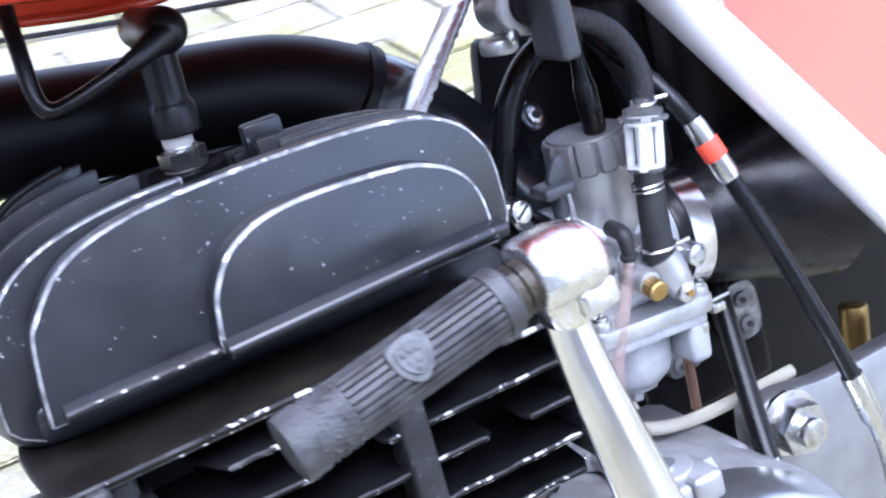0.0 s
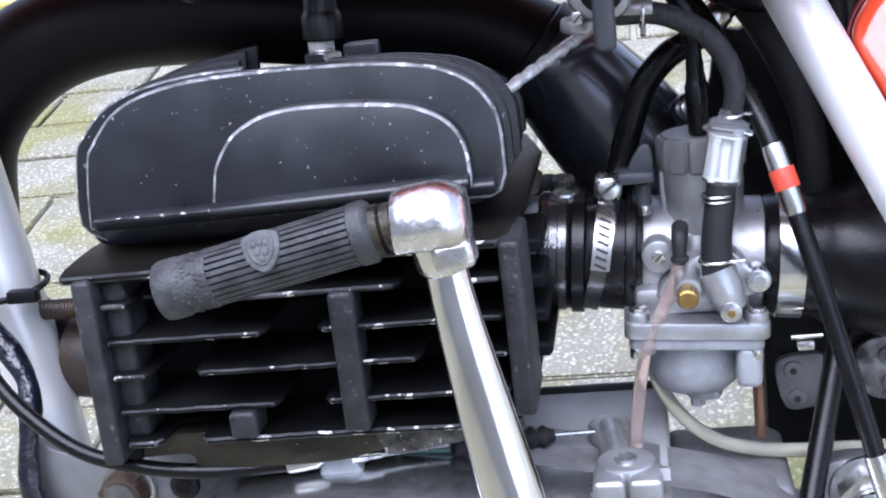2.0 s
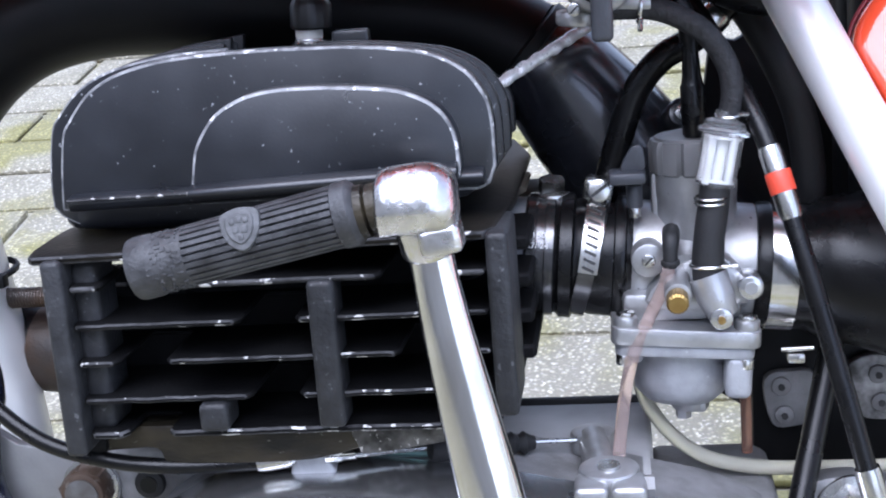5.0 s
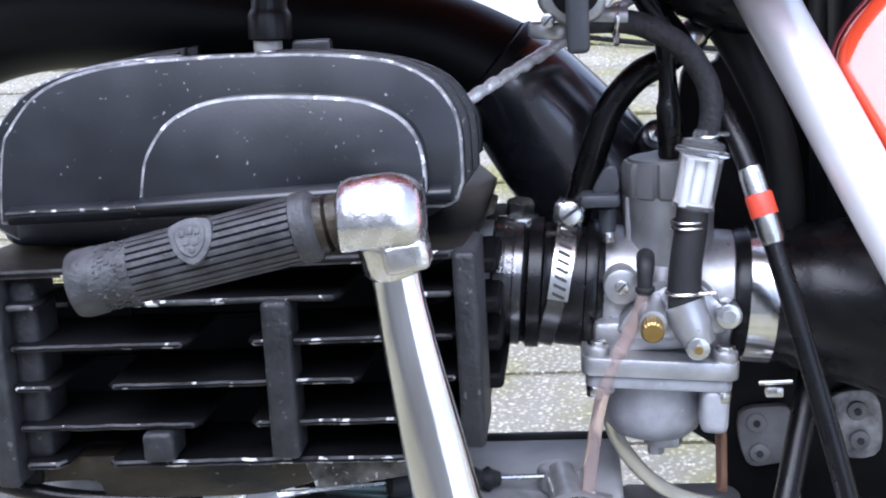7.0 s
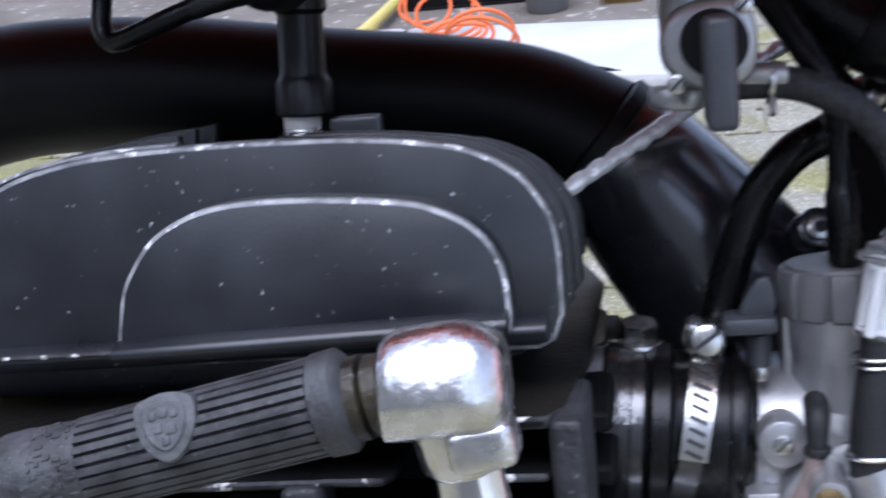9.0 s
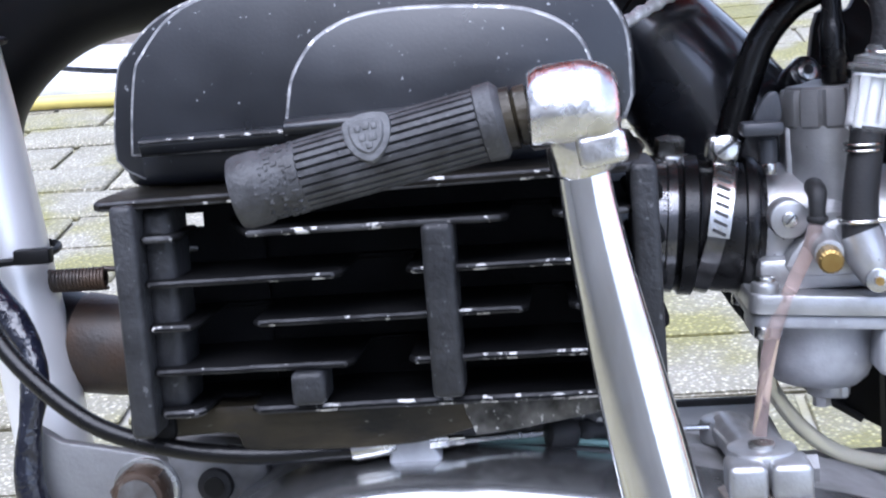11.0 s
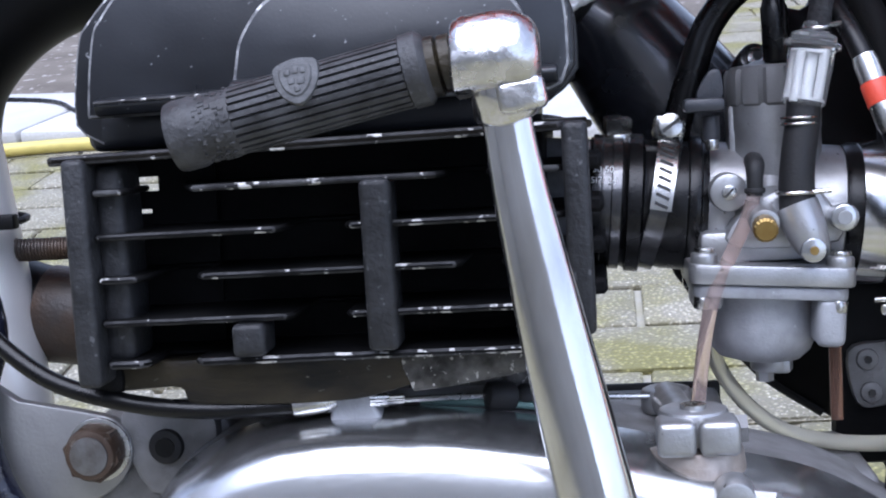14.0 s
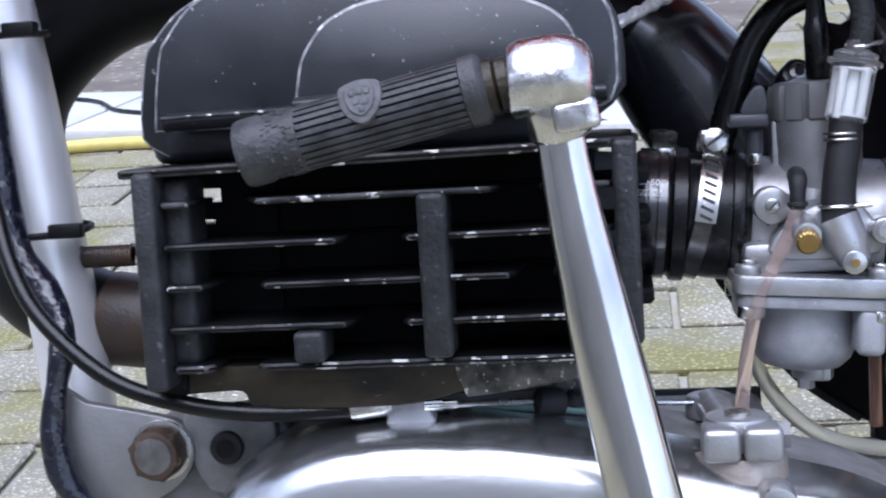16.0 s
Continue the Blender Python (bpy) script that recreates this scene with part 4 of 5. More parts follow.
# ---- exhaust ----
exhaust = thing("exhaust_pipe", (-0.085, 0.0875, 0.40), "black painted exhaust pipe curling up and over the engine", "exhaust pipe", GROUP)
part("header", tube([(-0.076, 0.0875, 0.3970), (-0.100, 0.0875, 0.3965), (-0.128, 0.090, 0.3995), (-0.153, 0.098, 0.4095), (-0.169, 0.110, 0.4285), (-0.1745, 0.122, 0.4520), (-0.1695, 0.128, 0.4870), (-0.1445, 0.134, 0.5135), (-0.1095, 0.138, 0.5250), (-0.060, 0.140, 0.5243), (-0.010, 0.140, 0.5175), (0.030, 0.140, 0.5120), (0.052, 0.139, 0.5062), (0.0720, 0.137, 0.4955)],
     [0.0155, 0.0160, 0.0170, 0.0182, 0.0196, 0.0205, 0.0210, 0.0212, 0.0208, 0.0202, 0.0196, 0.0194, 0.0200, 0.0210], 36, 8), EXHAUST_BLACK, exhaust)
part("joint_ring", lathe([(0.0205, 0), (0.0222, 0.15), (0.0222, 0.85), (0.0205, 1)], (0.0690, 0.137, 0.4985), (0.0735, 0.137, 0.4945), 36), EXHAUST_BLACK, exhaust)
part("chamber", tube([(0.0715, 0.137, 0.4965), (0.0815, 0.1372, 0.4862), (0.0935, 0.138, 0.4708), (0.1055, 0.138, 0.4540), (0.1205, 0.138, 0.4330), (0.1425, 0.138, 0.404)], [0.0205, 0.0240, 0.0268, 0.0285, 0.0292, 0.0295], 40), CHAMBER_GREY, exhaust, "satin black expansion chamber cone")
part("tail_boss", rod((0.1262, 0.1200, 0.4690), (0.1290, 0.1075, 0.4735), 0.0058, 22, 0.0012), CHAMBER_GREY, exhaust)
part("tail_bolt", joined(rod((0.1287, 0.1090, 0.4730), (0.1293, 0.1062, 0.4740), 0.0036, 18, 0.0006)), STEEL, exhaust, "bright bolt end")
part("bolt_socket", rod((0.1292, 0.1064, 0.4739), (0.1294, 0.1056, 0.4742), 0.0017, 12), SLOT, exhaust)
part("port_flange", lathe([(0.0235, 0), (0.0250, 0.08), (0.0250, 0.55), (0.0215, 0.65), (0.0205, 0.9), (0.0175, 1)], (-0.074, 0.0875, 0.3962), (-0.098, 0.0875, 0.3960), 36), HEAT_STEEL, exhaust, "rusty port flange")
part("header_collar", tube([(-0.086, 0.0875, 0.3966), (-0.105, 0.0872, 0.3966), (-0.122, 0.089, 0.3985)], [0.0168, 0.0170, 0.0175], 28), HEAT_STEEL, exhaust, "heat-tinted bare header")
spr = thing("exhaust_spring", (-0.11, 0.072, 0.4225), "dark coiled steel spring holding the exhaust header", "spring", GROUP)
part("coil", tube([(-0.1255 + 0.0185 * i / 160, 0.072 + 0.0034 * math.cos(i * 0.62), 0.4232 + 0.0034 * math.sin(i * 0.62)) for i in range(161)], 0.0007, 6, 1, straight=True), HEAT_STEEL, spr)
part("hook", tube([(-0.1255, 0.072, 0.4265), (-0.1290, 0.072, 0.4250), (-0.1300, 0.072, 0.4205), (-0.1275, 0.072, 0.4185), (-0.1262, 0.072, 0.421)], 0.0010, 8), HEAT_STEEL, spr)
part("hook", tube([(-0.108, 0.072, 0.4265), (-0.100, 0.074, 0.4255), (-0.090, 0.078, 0.424), (-0.078, 0.082, 0.423)], 0.0010, 8), HEAT_STEEL, spr)

# ---- frame ----
frame_ob = thing("motorcycle_frame", (-0.13, 0.075, 0.34), "silver painted tubular motorcycle frame", "frame", GROUP)
part("down_tube", tube([(-0.178, 0.078, 0.640), (-0.1600, 0.077, 0.560), (-0.1490, 0.076, 0.500), (-0.1405, 0.075, 0.440), (-0.1345, 0.075, 0.390), (-0.1300, 0.075, 0.340), (-0.120, 0.075, 0.275), (-0.09, 0.075, 0.225), (-0.02, 0.075, 0.205), (0.10, 0.075, 0.205), (0.2, 0.075, 0.22)], 0.0128, 28), SILVER_PAINT, frame_ob)
part("seat_tube", tube([(0.1270, 0.1050, 0.595), (0.1430, 0.0900, 0.5590), (0.1605, 0.0700, 0.5230), (0.1830, 0.0395, 0.4730), (0.2055, 0.0095, 0.4230), (0.2280, -0.0150, 0.3730), (0.245, -0.020, 0.320), (0.24, 0.020, 0.255), (0.19, 0.075, 0.218)], 0.0092, 26, 8), SILVER_PAINT, frame_ob)
part("top_tube", tube([(-0.20, 0.10, 0.655), (-0.05, 0.10, 0.625), (0.10, 0.10, 0.60), (0.30, 0.10, 0.575)], 0.014, 20), SILVER_PAINT, frame_ob)
part("engine_plate", plate([(-0.1290, 0.3815), (-0.1235, 0.3822)] + curve2([(-0.1160, 0.3770), (-0.0905, 0.3718), (-0.0835, 0.3690), (-0.0795, 0.3625), (-0.0805, 0.3545), (-0.0860, 0.3475), (-0.0960, 0.3420)], 4) + [(-0.105, 0.33), (-0.130, 0.325)], 0.0400, 0.0445, 0.0009, 2), PLATE_ALLOY, frame_ob, "bright alloy engine mounting plate")
bolt = thing("engine_bolt", (-0.0900, 0.036, 0.3605), "rusty hexagonal engine mounting bolt", "bolt", GROUP)
part("bolt_head", joined(lathe([(0.0088, 0), (0.0090, 0.2), (0.0088, 0.75), (0.0078, 0.95), (0.0066, 1.0)], (-0.0900, 0.0395, 0.3605), (-0.0900, 0.0300, 0.3605), 30), hexagon((-0.0900, 0.0395, 0.3605), (0, -1, 0), 0.0162, 0.0080, 0.0014)), RUST, bolt)
part("bolt_face", rod((-0.0900, 0.0302, 0.3605), (-0.0900, 0.0294, 0.3605), 0.0062, 28, 0.0003), WORN_STEEL, bolt, "worn grey crown of the bolt")
part("washer", rod((-0.0900, 0.0402, 0.3605), (-0.0900, 0.0385, 0.3605), 0.0104, 28, 0.0004), STEEL, bolt)

# ---- crankcase and clutch cover ----
case = thing("crankcase", (0.02, 0.08, 0.235), "weathered alloy engine crankcase", "crankcase", GROUP)
part("case_body", box(-0.038, 0.050, 0.035, 0.165, 0.235, 0.3788, 0.004, 3), DARK_CAST, case)
part("gearbox_step", box(0.045, 0.112, 0.040, 0.118, 0.235, 0.3575, 0.003, 3), STEP_ALLOY, case)
part("gearbox_rear", box(0.110, 0.156, 0.050, 0.112, 0.235, 0.3420, 0.005, 3), DARK_CAST, case)
part("front_web", plate([(-0.100, 0.340), (-0.0975, 0.368), (-0.064, 0.3700), (-0.054, 0.3755), (-0.045, 0.36), (-0.06, 0.33)], 0.046, 0.075, 0.003), DARK_CAST, case)
part("front_lug", joined(plate(rounded([(-0.083, 0.3715), (-0.060, 0.3735), (-0.0515, 0.368), (-0.055, 0.352), (-0.075, 0.345)], 4), 0.041, 0.05, 0.002)), DARK_CAST, case)
part("lug_hole", joined(rod((-0.0680, 0.0425, 0.3605), (-0.0680, 0.0385, 0.3605), 0.0056, 24, 0.0008)), RUBBER, case, "black rubber plug")
part("lug_hole_center", rod((-0.0680, 0.0387, 0.3605), (-0.0680, 0.0380, 0.3605), 0.0032, 18), GLOSS_RUBBER, case)


def cover_mesh():
    """A bulging cover: nested outlines that shrink towards the rider's leg."""
    rim = curve2([(-0.078, 0.250), (-0.079, 0.300), (-0.0730, 0.335), (-0.0640, 0.3530), (-0.0515, 0.3630), (-0.0355, 0.3703), (-0.0150, 0.3738), (0.020, 0.3738), (0.055, 0.3692), (0.085, 0.3632), (0.112, 0.3565), (0.132, 0.3510), (0.150, 0.3415), (0.170, 0.325), (0.180, 0.295), (0.178, 0.255)], 5) + [(0.13, 0.238), (0.03, 0.235), (-0.05, 0.238)]
    c = V((0.045, 0.300))
    bm = bmesh.new()
    rings = []
    for s, y in ((1.0, 0.060), (1.0, 0.038), (0.992, 0.028), (0.978, 0.019), (0.955, 0.0105), (0.925, 0.0045), (0.885, 0.0005), (0.82, -0.0022), (0.66, -0.0042), (0.4, -0.005)):
        rings.append([bm.verts.new((c.x + (x - c.x) * (1 - (1 - s) * 0.55), y, c.y + (z - c.y) * s)) for x, z in rim])
    for a, b in zip(rings, rings[1:]):
        for j in range(len(rim)):
            bm.faces.new((a[j], a[(j + 1) % len(rim)], b[(j + 1) % len(rim)], b[j]))
    bm.faces.new(rings[-1])
    bm.faces.new(rings[0][::-1])
    return bm


cover = thing("clutch_cover", (0.04, 0.03, 0.235), "polished alloy clutch cover with rounded top edge", "engine cover", GROUP)
cover_skin = cover_mesh()
for f in cover_skin.faces:
    if f.calc_center_median().y > 0.030:
        f.material_index = 1                              # darker alloy behind the rounded edge paints in shade, no bright sky reflection
part("cover_shell", cover_skin, [POLISHED, DARK_CAST], cover)
part("cable_ear", plate(curve2([(-0.0110, 0.3640), (-0.0092, 0.3740), (-0.0082, 0.3806), (-0.0030, 0.3818), (0.0028, 0.3812), (0.0042, 0.3760), (0.0075, 0.3700), (0.0090, 0.3640)], 4), 0.0175, 0.026, 0.0026, 4), BOWL_ALLOY, cover, "cable stop cast on the cover")
part("green_seam", tube([(0.016, 0.030, 0.3738), (0.034, 0.0300, 0.3733), (0.050, 0.0305, 0.3716), (0.062, 0.031, 0.3698)], 0.0013, 8), FLOOR_GREEN, cover, "thin green gasket edge")
part("cover_boss", joined(lathe([(0.0160, 0), (0.0150, 0.5), (0.0142, 0.9), (0.0134, 1)], (0.0970, 0.018, 0.3380), (0.0970, 0.0180, 0.3612), 32)), STAINED, cover, "stained shaft boss")
part("cover_screw", joined(rod((0.1062, 0.004, 0.3515), (0.1062, -0.006, 0.3505), 0.0056, 24, 0.001), hexagon((0.1110, -0.002, 0.3495), (0.9, -0.4, 0), 0.0060, 0.0070)), CAST, cover)

# ---- clutch release: arm, clamp and cable ----
rel = thing("clutch_release_arm", (0.094, 0.014, 0.356), "alloy clutch release clamp with split and bolt", "clutch lever", GROUP)
part("clamp", joined(box(0.0858, 0.09680, 0.0012, 0.0155, 0.3612, 0.3712, 0.0020, 4), box(0.0976, 0.1090, 0.0012, 0.0155, 0.3612, 0.3712, 0.0020, 4), rod((0.0970, 0.0175, 0.3622), (0.0970, 0.0175, 0.3722), 0.0100, 32, 0.0012)), CAST, rel)
part("shaft", lathe([(0.0038, 0), (0.0038, 1)], (0.0970, 0.0165, 0.355), (0.0970, 0.0165, 0.3734), 24, 0.0006, 12), STEEL, rel, "splined shaft end")
part("clamp_bolt", joined(hexagon((0.1080, 0.012, 0.3668), (1, 0, 0), 0.0075, 0.0035)), DARK_CAST, rel)
part("arm", tube([(0.0945, 0.024, 0.3665), (0.0925, 0.038, 0.3675), (0.0912, 0.052, 0.3675)], [0.0056, 0.0052, 0.0056], 18), CAST, rel)
part("arm_eye", joined(rod((0.0910, 0.053, 0.3630), (0.0910, 0.053, 0.3712), 0.0080, 28, 0.002)), CAST, rel)
ccab = thing("clutch_cable", (-0.06, 0.01, 0.385), "black clutch cable with steel ferrule and bare wire", "cable", GROUP)
part("sheath", tube([(-0.172, 0.052, 0.560), (-0.158, 0.046, 0.500), (-0.1420, 0.038, 0.452), (-0.1310, 0.026, 0.4260), (-0.1180, 0.018, 0.4080), (-0.0950, 0.012, 0.3900), (-0.0720, 0.012, 0.3815), (-0.0480, 0.014, 0.3775), (-0.0190, 0.0165, 0.3772)], 0.0028, 16), GLOSS_RUBBER, ccab)
part("ferrule", lathe([(0.0034, 0), (0.0037, 0.1), (0.0037, 0.8), (0.0026, 1)], (-0.0200, 0.0165, 0.3772), (-0.0072, 0.018, 0.3785), 20), STEEL, ccab)
part("adjuster", lathe([(0.0021, 0), (0.0021, 0.5), (0.0016, 0.6), (0.0016, 1)], (0.0025, 0.019, 0.3772), (0.0125, 0.021, 0.3770), 24, 0.0003, 10), STEEL, ccab)
part("inner_wire", tube([(0.010, 0.021, 0.3768), (0.045, 0.033, 0.3745), (0.072, 0.0445, 0.3705), (0.089, 0.049, 0.3690)], 0.0009, 8), STEEL, ccab)
part("wire_boot", lathe([(0.0024, 0), (0.0040, 0.02), (0.0045, 0.06), (0.0045, 0.20), (0.0040, 0.24), (0.0026, 0.26), (0.0038, 0.30), (0.0040, 0.36), (0.0030, 0.42), (0.0030, 0.60), (0.0040, 0.66), (0.0028, 0.72), (0.0042, 0.78), (0.0028, 0.84), (0.0042, 0.90), (0.0030, 0.95), (0.0024, 1)], (0.0362, 0.0282, 0.3756), (0.0709, 0.0440, 0.3705), 28), RUBBER, ccab, "black ribbed rubber boot")
wrap = thing("wiring_loom", (-0.14, 0.06, 0.34), "black wiring sleeve tied along the frame tube", "wiring loom", GROUP)
part("sleeve", tube([(-0.1560, 0.0630, 0.540), (-0.1515, 0.0600, 0.500), (-0.1470, 0.0570, 0.465), (-0.1432, 0.0530, 0.438), (-0.1378, 0.0495, 0.4264), (-0.1292, 0.0460, 0.4158), (-0.1226, 0.0415, 0.4057), (-0.1211, 0.0370, 0.3956), (-0.1228, 0.0345, 0.3847), (-0.1249, 0.0335, 0.3697), (-0.1234, 0.0335, 0.3562), (-0.1187, 0.0335, 0.3464), (-0.110, 0.034, 0.330)], [0.0052, 0.0058, 0.0048, 0.0056, 0.0044, 0.0050, 0.0038, 0.0047, 0.0036, 0.0046, 0.0052, 0.0044, 0.0050], 18, 8, flat=0.8), LOOM, wrap)
for z, x in ((0.4335, -0.1385), (0.5030, -0.1490)):
    part("cable_tie", joined(tube([(x + 0.0148 * math.cos(a), 0.073 + 0.0175 * math.sin(a), z + 0.001 * math.sin(a)) for a in np.linspace(0, 2 * math.pi, 24)], 0.0013, 8, 1, flat=1.0), box(x + 0.008, x + 0.020, 0.054, 0.059, z - 0.002, z + 0.003, 0.0008)), PLASTIC, wrap, "black cable tie")

# ---- throttle or speed cable beside the seat tube ----
tc = thing("control_cable", (0.16, 0.042, 0.42), "thick black control cable with silver and red sleeve", "cable", GROUP)
part("upper_sheath", tube([(0.120, 0.098, 0.530), (0.1320, 0.086, 0.515), (0.1400, 0.072, 0.5010), (0.1455, 0.057, 0.4890), (0.1500, 0.0485, 0.4780), (0.1535, 0.0435, 0.4680)], [0.0030, 0.0030, 0.0030, 0.0030, 0.0032, 0.0034], 16), GLOSS_RUBBER, tc)
D0, D1 = V((0.1530, 0.0440, 0.4700)), V((0.1592, 0.0368, 0.4475))
part("sleeve_top", lathe([(0.0036, 0), (0.0040, 0.1), (0.0040, 0.36)], D0, D1, 22), STEEL, tc)
part("red_band", lathe([(0.0042, 0.35), (0.0043, 0.37), (0.0043, 0.62), (0.0042, 0.64)], D0, D1, 22), RED_BAND, tc, "red plastic band")
part("sleeve_bottom", lathe([(0.0040, 0.63), (0.0040, 0.9), (0.0034, 1)], D0, D1, 22), STEEL, tc)
part("lower_sheath", tube([(0.1590, 0.0370, 0.4480), (0.1634, 0.0310, 0.4310), (0.1684, 0.0255, 0.4110), (0.1745, 0.0190, 0.3860), (0.1785, 0.0160, 0.3690)], 0.0033, 18), GLOSS_RUBBER, tc)
part("end_sleeve", lathe([(0.0040, 0), (0.0042, 0.1), (0.0042, 0.85), (0.003, 1)], (0.1783, 0.0162, 0.3700), (0.1835, 0.0140, 0.3490), 22), STEEL, tc)
part("end_wire", tube([(0.1832, 0.0141, 0.350), (0.188, 0.016, 0.331), (0.194, 0.022, 0.30)], 0.0026, 14), STEEL, tc)

# ---- head steady bar ----
st = thing("head_steady_bar", (0.068, 0.075, 0.489), "flat chromed head steady strap with crinkled bright edge", "steady bar", GROUP)
S0, S1 = V((0.0502, 0.0612, 0.4848)), V((0.1083, 0.1110, 0.5140))
along = (S1 - S0).normalized()
wide = (V((0, 1, 0)) - along * along.y).normalized()
bar = box(0.006, 0.098, 0.0, 0.0105, -0.0016, 0.0016, 0.0008, 2)
bar.transform(Matrix.Translation(S0) @ Matrix((along, wide, along.cross(wide))).transposed().to_4x4())
part("strap", bar, DULL_CHROME, st)
part("front_edge", tube([S0.lerp(S1, k / 40) + V((0, 0, 0.00025 * math.sin(k * 2.1))) for k in range(4, 54)], [0.0021 + 0.00022 * math.sin(k * 1.7) for k in range(4, 54)], 14, 2), FOIL, st, "crinkled bright edge")

# ---- tank and fuel tap ----
tank = thing("fuel_tank", (0.05, 0.087, 0.545), "glossy red fuel tank with pressed bottom seam", "fuel tank", GROUP)


# Near-black red paints shade under the tank, so chrome below mirrors less red.
UNDERSIDE = material("shaded_tank_underside", (0.05, 0.012, 0.010), 0.8, 0.0, (0.03, 0.012, 0.010), 30, 0.8, 0.4, 400, 0.1, spec=0.2)


def tank_mesh():
    bm = bmesh.new()
    xs = [-0.30, -0.20, -0.12, -0.06, -0.02, 0.004, 0.012, 0.04, 0.07, 0.085, 0.11, 0.14, 0.165, 0.188, 0.198]
    low = [0.597, 0.586, 0.573, 0.5618, 0.5540, 0.5512, 0.5508, 0.5480, 0.5440, 0.5425, 0.5405, 0.5390, 0.5390, 0.546, 0.565]
    near = [(0.056, 0.012), (0.031, 0.0095), (0.026, 0.011), (0.0215, 0.0145), (0.013, 0.0180), (0.005, 0.0235), (0.000, 0.030), (-0.001, 0.038), (0.002, 0.048), (0.008, 0.062), (0.017, 0.085), (0.032, 0.115), (0.055, 0.140), (0.087, 0.150)]
    rear = [(0.056, 0.012), (0.031, 0.0095), (0.020, 0.0100), (0.010, 0.0115), (0.004, 0.0140), (0.0015, 0.0170), (0.003, 0.0205), (0.0065, 0.026), (0.013, 0.035), (0.022, 0.046), (0.036, 0.062), (0.052, 0.085), (0.066, 0.115), (0.087, 0.150)]
    far = [(0.119, 0.140), (0.142, 0.115), (0.157, 0.085), (0.166, 0.062), (0.172, 0.048), (0.174, 0.034), (0.168, 0.020), (0.152, 0.008), (0.120, 0.0), (0.109, 0.0), (0.105, 0.006), (0.100, 0.045), (0.062, 0.045)]
    rings = []
    for k, (x, zl) in enumerate(zip(xs, low)):
        # towards the tap the near side drops to the level of the far flange, over the tunnel
        drop = 0.0085 * min(max((x + 0.005) / 0.055, 0), 1)
        lean = min(max((x - 0.025) / 0.060, 0), 1)       # the rear half rolls over sooner above its lower edge
        side = [(a[0] + (b[0] - a[0]) * lean, a[1] + (b[1] - a[1]) * lean) for a, b in zip(near, rear)]
        rings.append([bm.verts.new((x, y, zl + (h - drop * max(0, 1 - h / 0.045)) * (1 if k not in (0, 14) else 0.8))) for y, h in side] + [bm.verts.new((x, y, zl + h)) for y, h in far])
    prof = near + far
    n = len(prof)
    for a, b in zip(rings, rings[1:]):
        for j in range(n):
            bm.faces.new((a[j], a[(j + 1) % n], b[(j + 1) % n], b[j]))
    bm.faces.new(rings[0])
    bm.faces.new(rings[-1][::-1])
    return bm


shell = tank_mesh()
bmesh.ops.recalc_face_normals(shell, faces=shell.faces)
# Downward faces over the engine take the painted-in shade.
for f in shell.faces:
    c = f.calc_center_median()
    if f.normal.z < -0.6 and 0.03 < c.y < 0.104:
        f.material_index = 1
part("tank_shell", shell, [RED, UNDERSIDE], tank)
part("seam_flange", tube([(-0.12, 0.1070, 0.5738), (-0.06, 0.1070, 0.5626), (-0.02, 0.1070, 0.5549), (0.0060, 0.1070, 0.5520), (0.013, 0.110, 0.5530)], 0.0018, 12), RED, tank, "raised pressed seam")
part("tap_boss", slab(rounded([(0.074, 0.036), (0.082, 0.027), (0.094, 0.024), (0.108, 0.026), (0.119, 0.036), (0.119, 0.070), (0.094, 0.076), (0.074, 0.070)], 4), 0.5432, 0.5590, 0.0045, 4), RED, tank)
for i in range(7):
    part("lettering_bar", box(-0.046 + i * 0.0036, -0.0438 + i * 0.0036, -0.0012, 0.0040, 0.5880 - i * 0.0004, 0.5925 - i * 0.0004), MESH_WHITE, tank, "pale lettering rubbed off")
tank.matrix_world = BIKE @ Matrix.Translation((0.05, 0.087, 0.548)) @ Matrix.Rotation(radians(-0.5), 4, "Y")
tap = thing("fuel_tap", (0.094, 0.058, 0.51), "grey alloy fuel tap with dark lever under the tank", "fuel tap", GROUP)
part("gasket", slab(rounded([(0.0775, 0.046), (0.094, 0.043), (0.1125, 0.046), (0.1125, 0.076), (0.094, 0.080), (0.0775, 0.076)], 4), 0.5373, 0.5397, 0.0004), BLUE, tap, "blue gasket")
part("flange_plate", slab(rounded([(0.0775, 0.046), (0.094, 0.043), (0.1125, 0.046), (0.1125, 0.076), (0.094, 0.080), (0.0775, 0.076)], 4), 0.5345, 0.5372, 0.0008), POLISHED, tap)
for x in (0.0795, 0.1085):
    part("flange_nut", hexagon((x, 0.054, 0.5346), (0, 0, -1), 0.0086, 0.0046), BRASS, tap, "brass-coloured nut")
part("neck", rod((0.0930, 0.060, 0.520), (0.0930, 0.060, 0.5380), 0.0056, 26, 0.0008), CAST, tap)
part("body", plate(rounded([(0.0872, 0.5200), (0.0892, 0.5262), (0.0950, 0.5292), (0.1040, 0.5290), (0.1078, 0.5250), (0.1082, 0.5160), (0.1050, 0.5108), (0.0960, 0.5098), (0.0890, 0.5140)], 4), 0.047, 0.064, 0.0022, 3), CAST, tap)
part("dial", rod((0.0990, 0.0485, 0.5200), (0.0990, 0.0445, 0.5200), 0.0074, 30, 0.0008), PLASTIC, tap)
part("lever", joined(box(0.0960, 0.1028, 0.0285, 0.0465, 0.5022, 0.5262, 0.0018, 3)), DARK_GREY_PLASTIC, tap, "dark grey plastic lever")
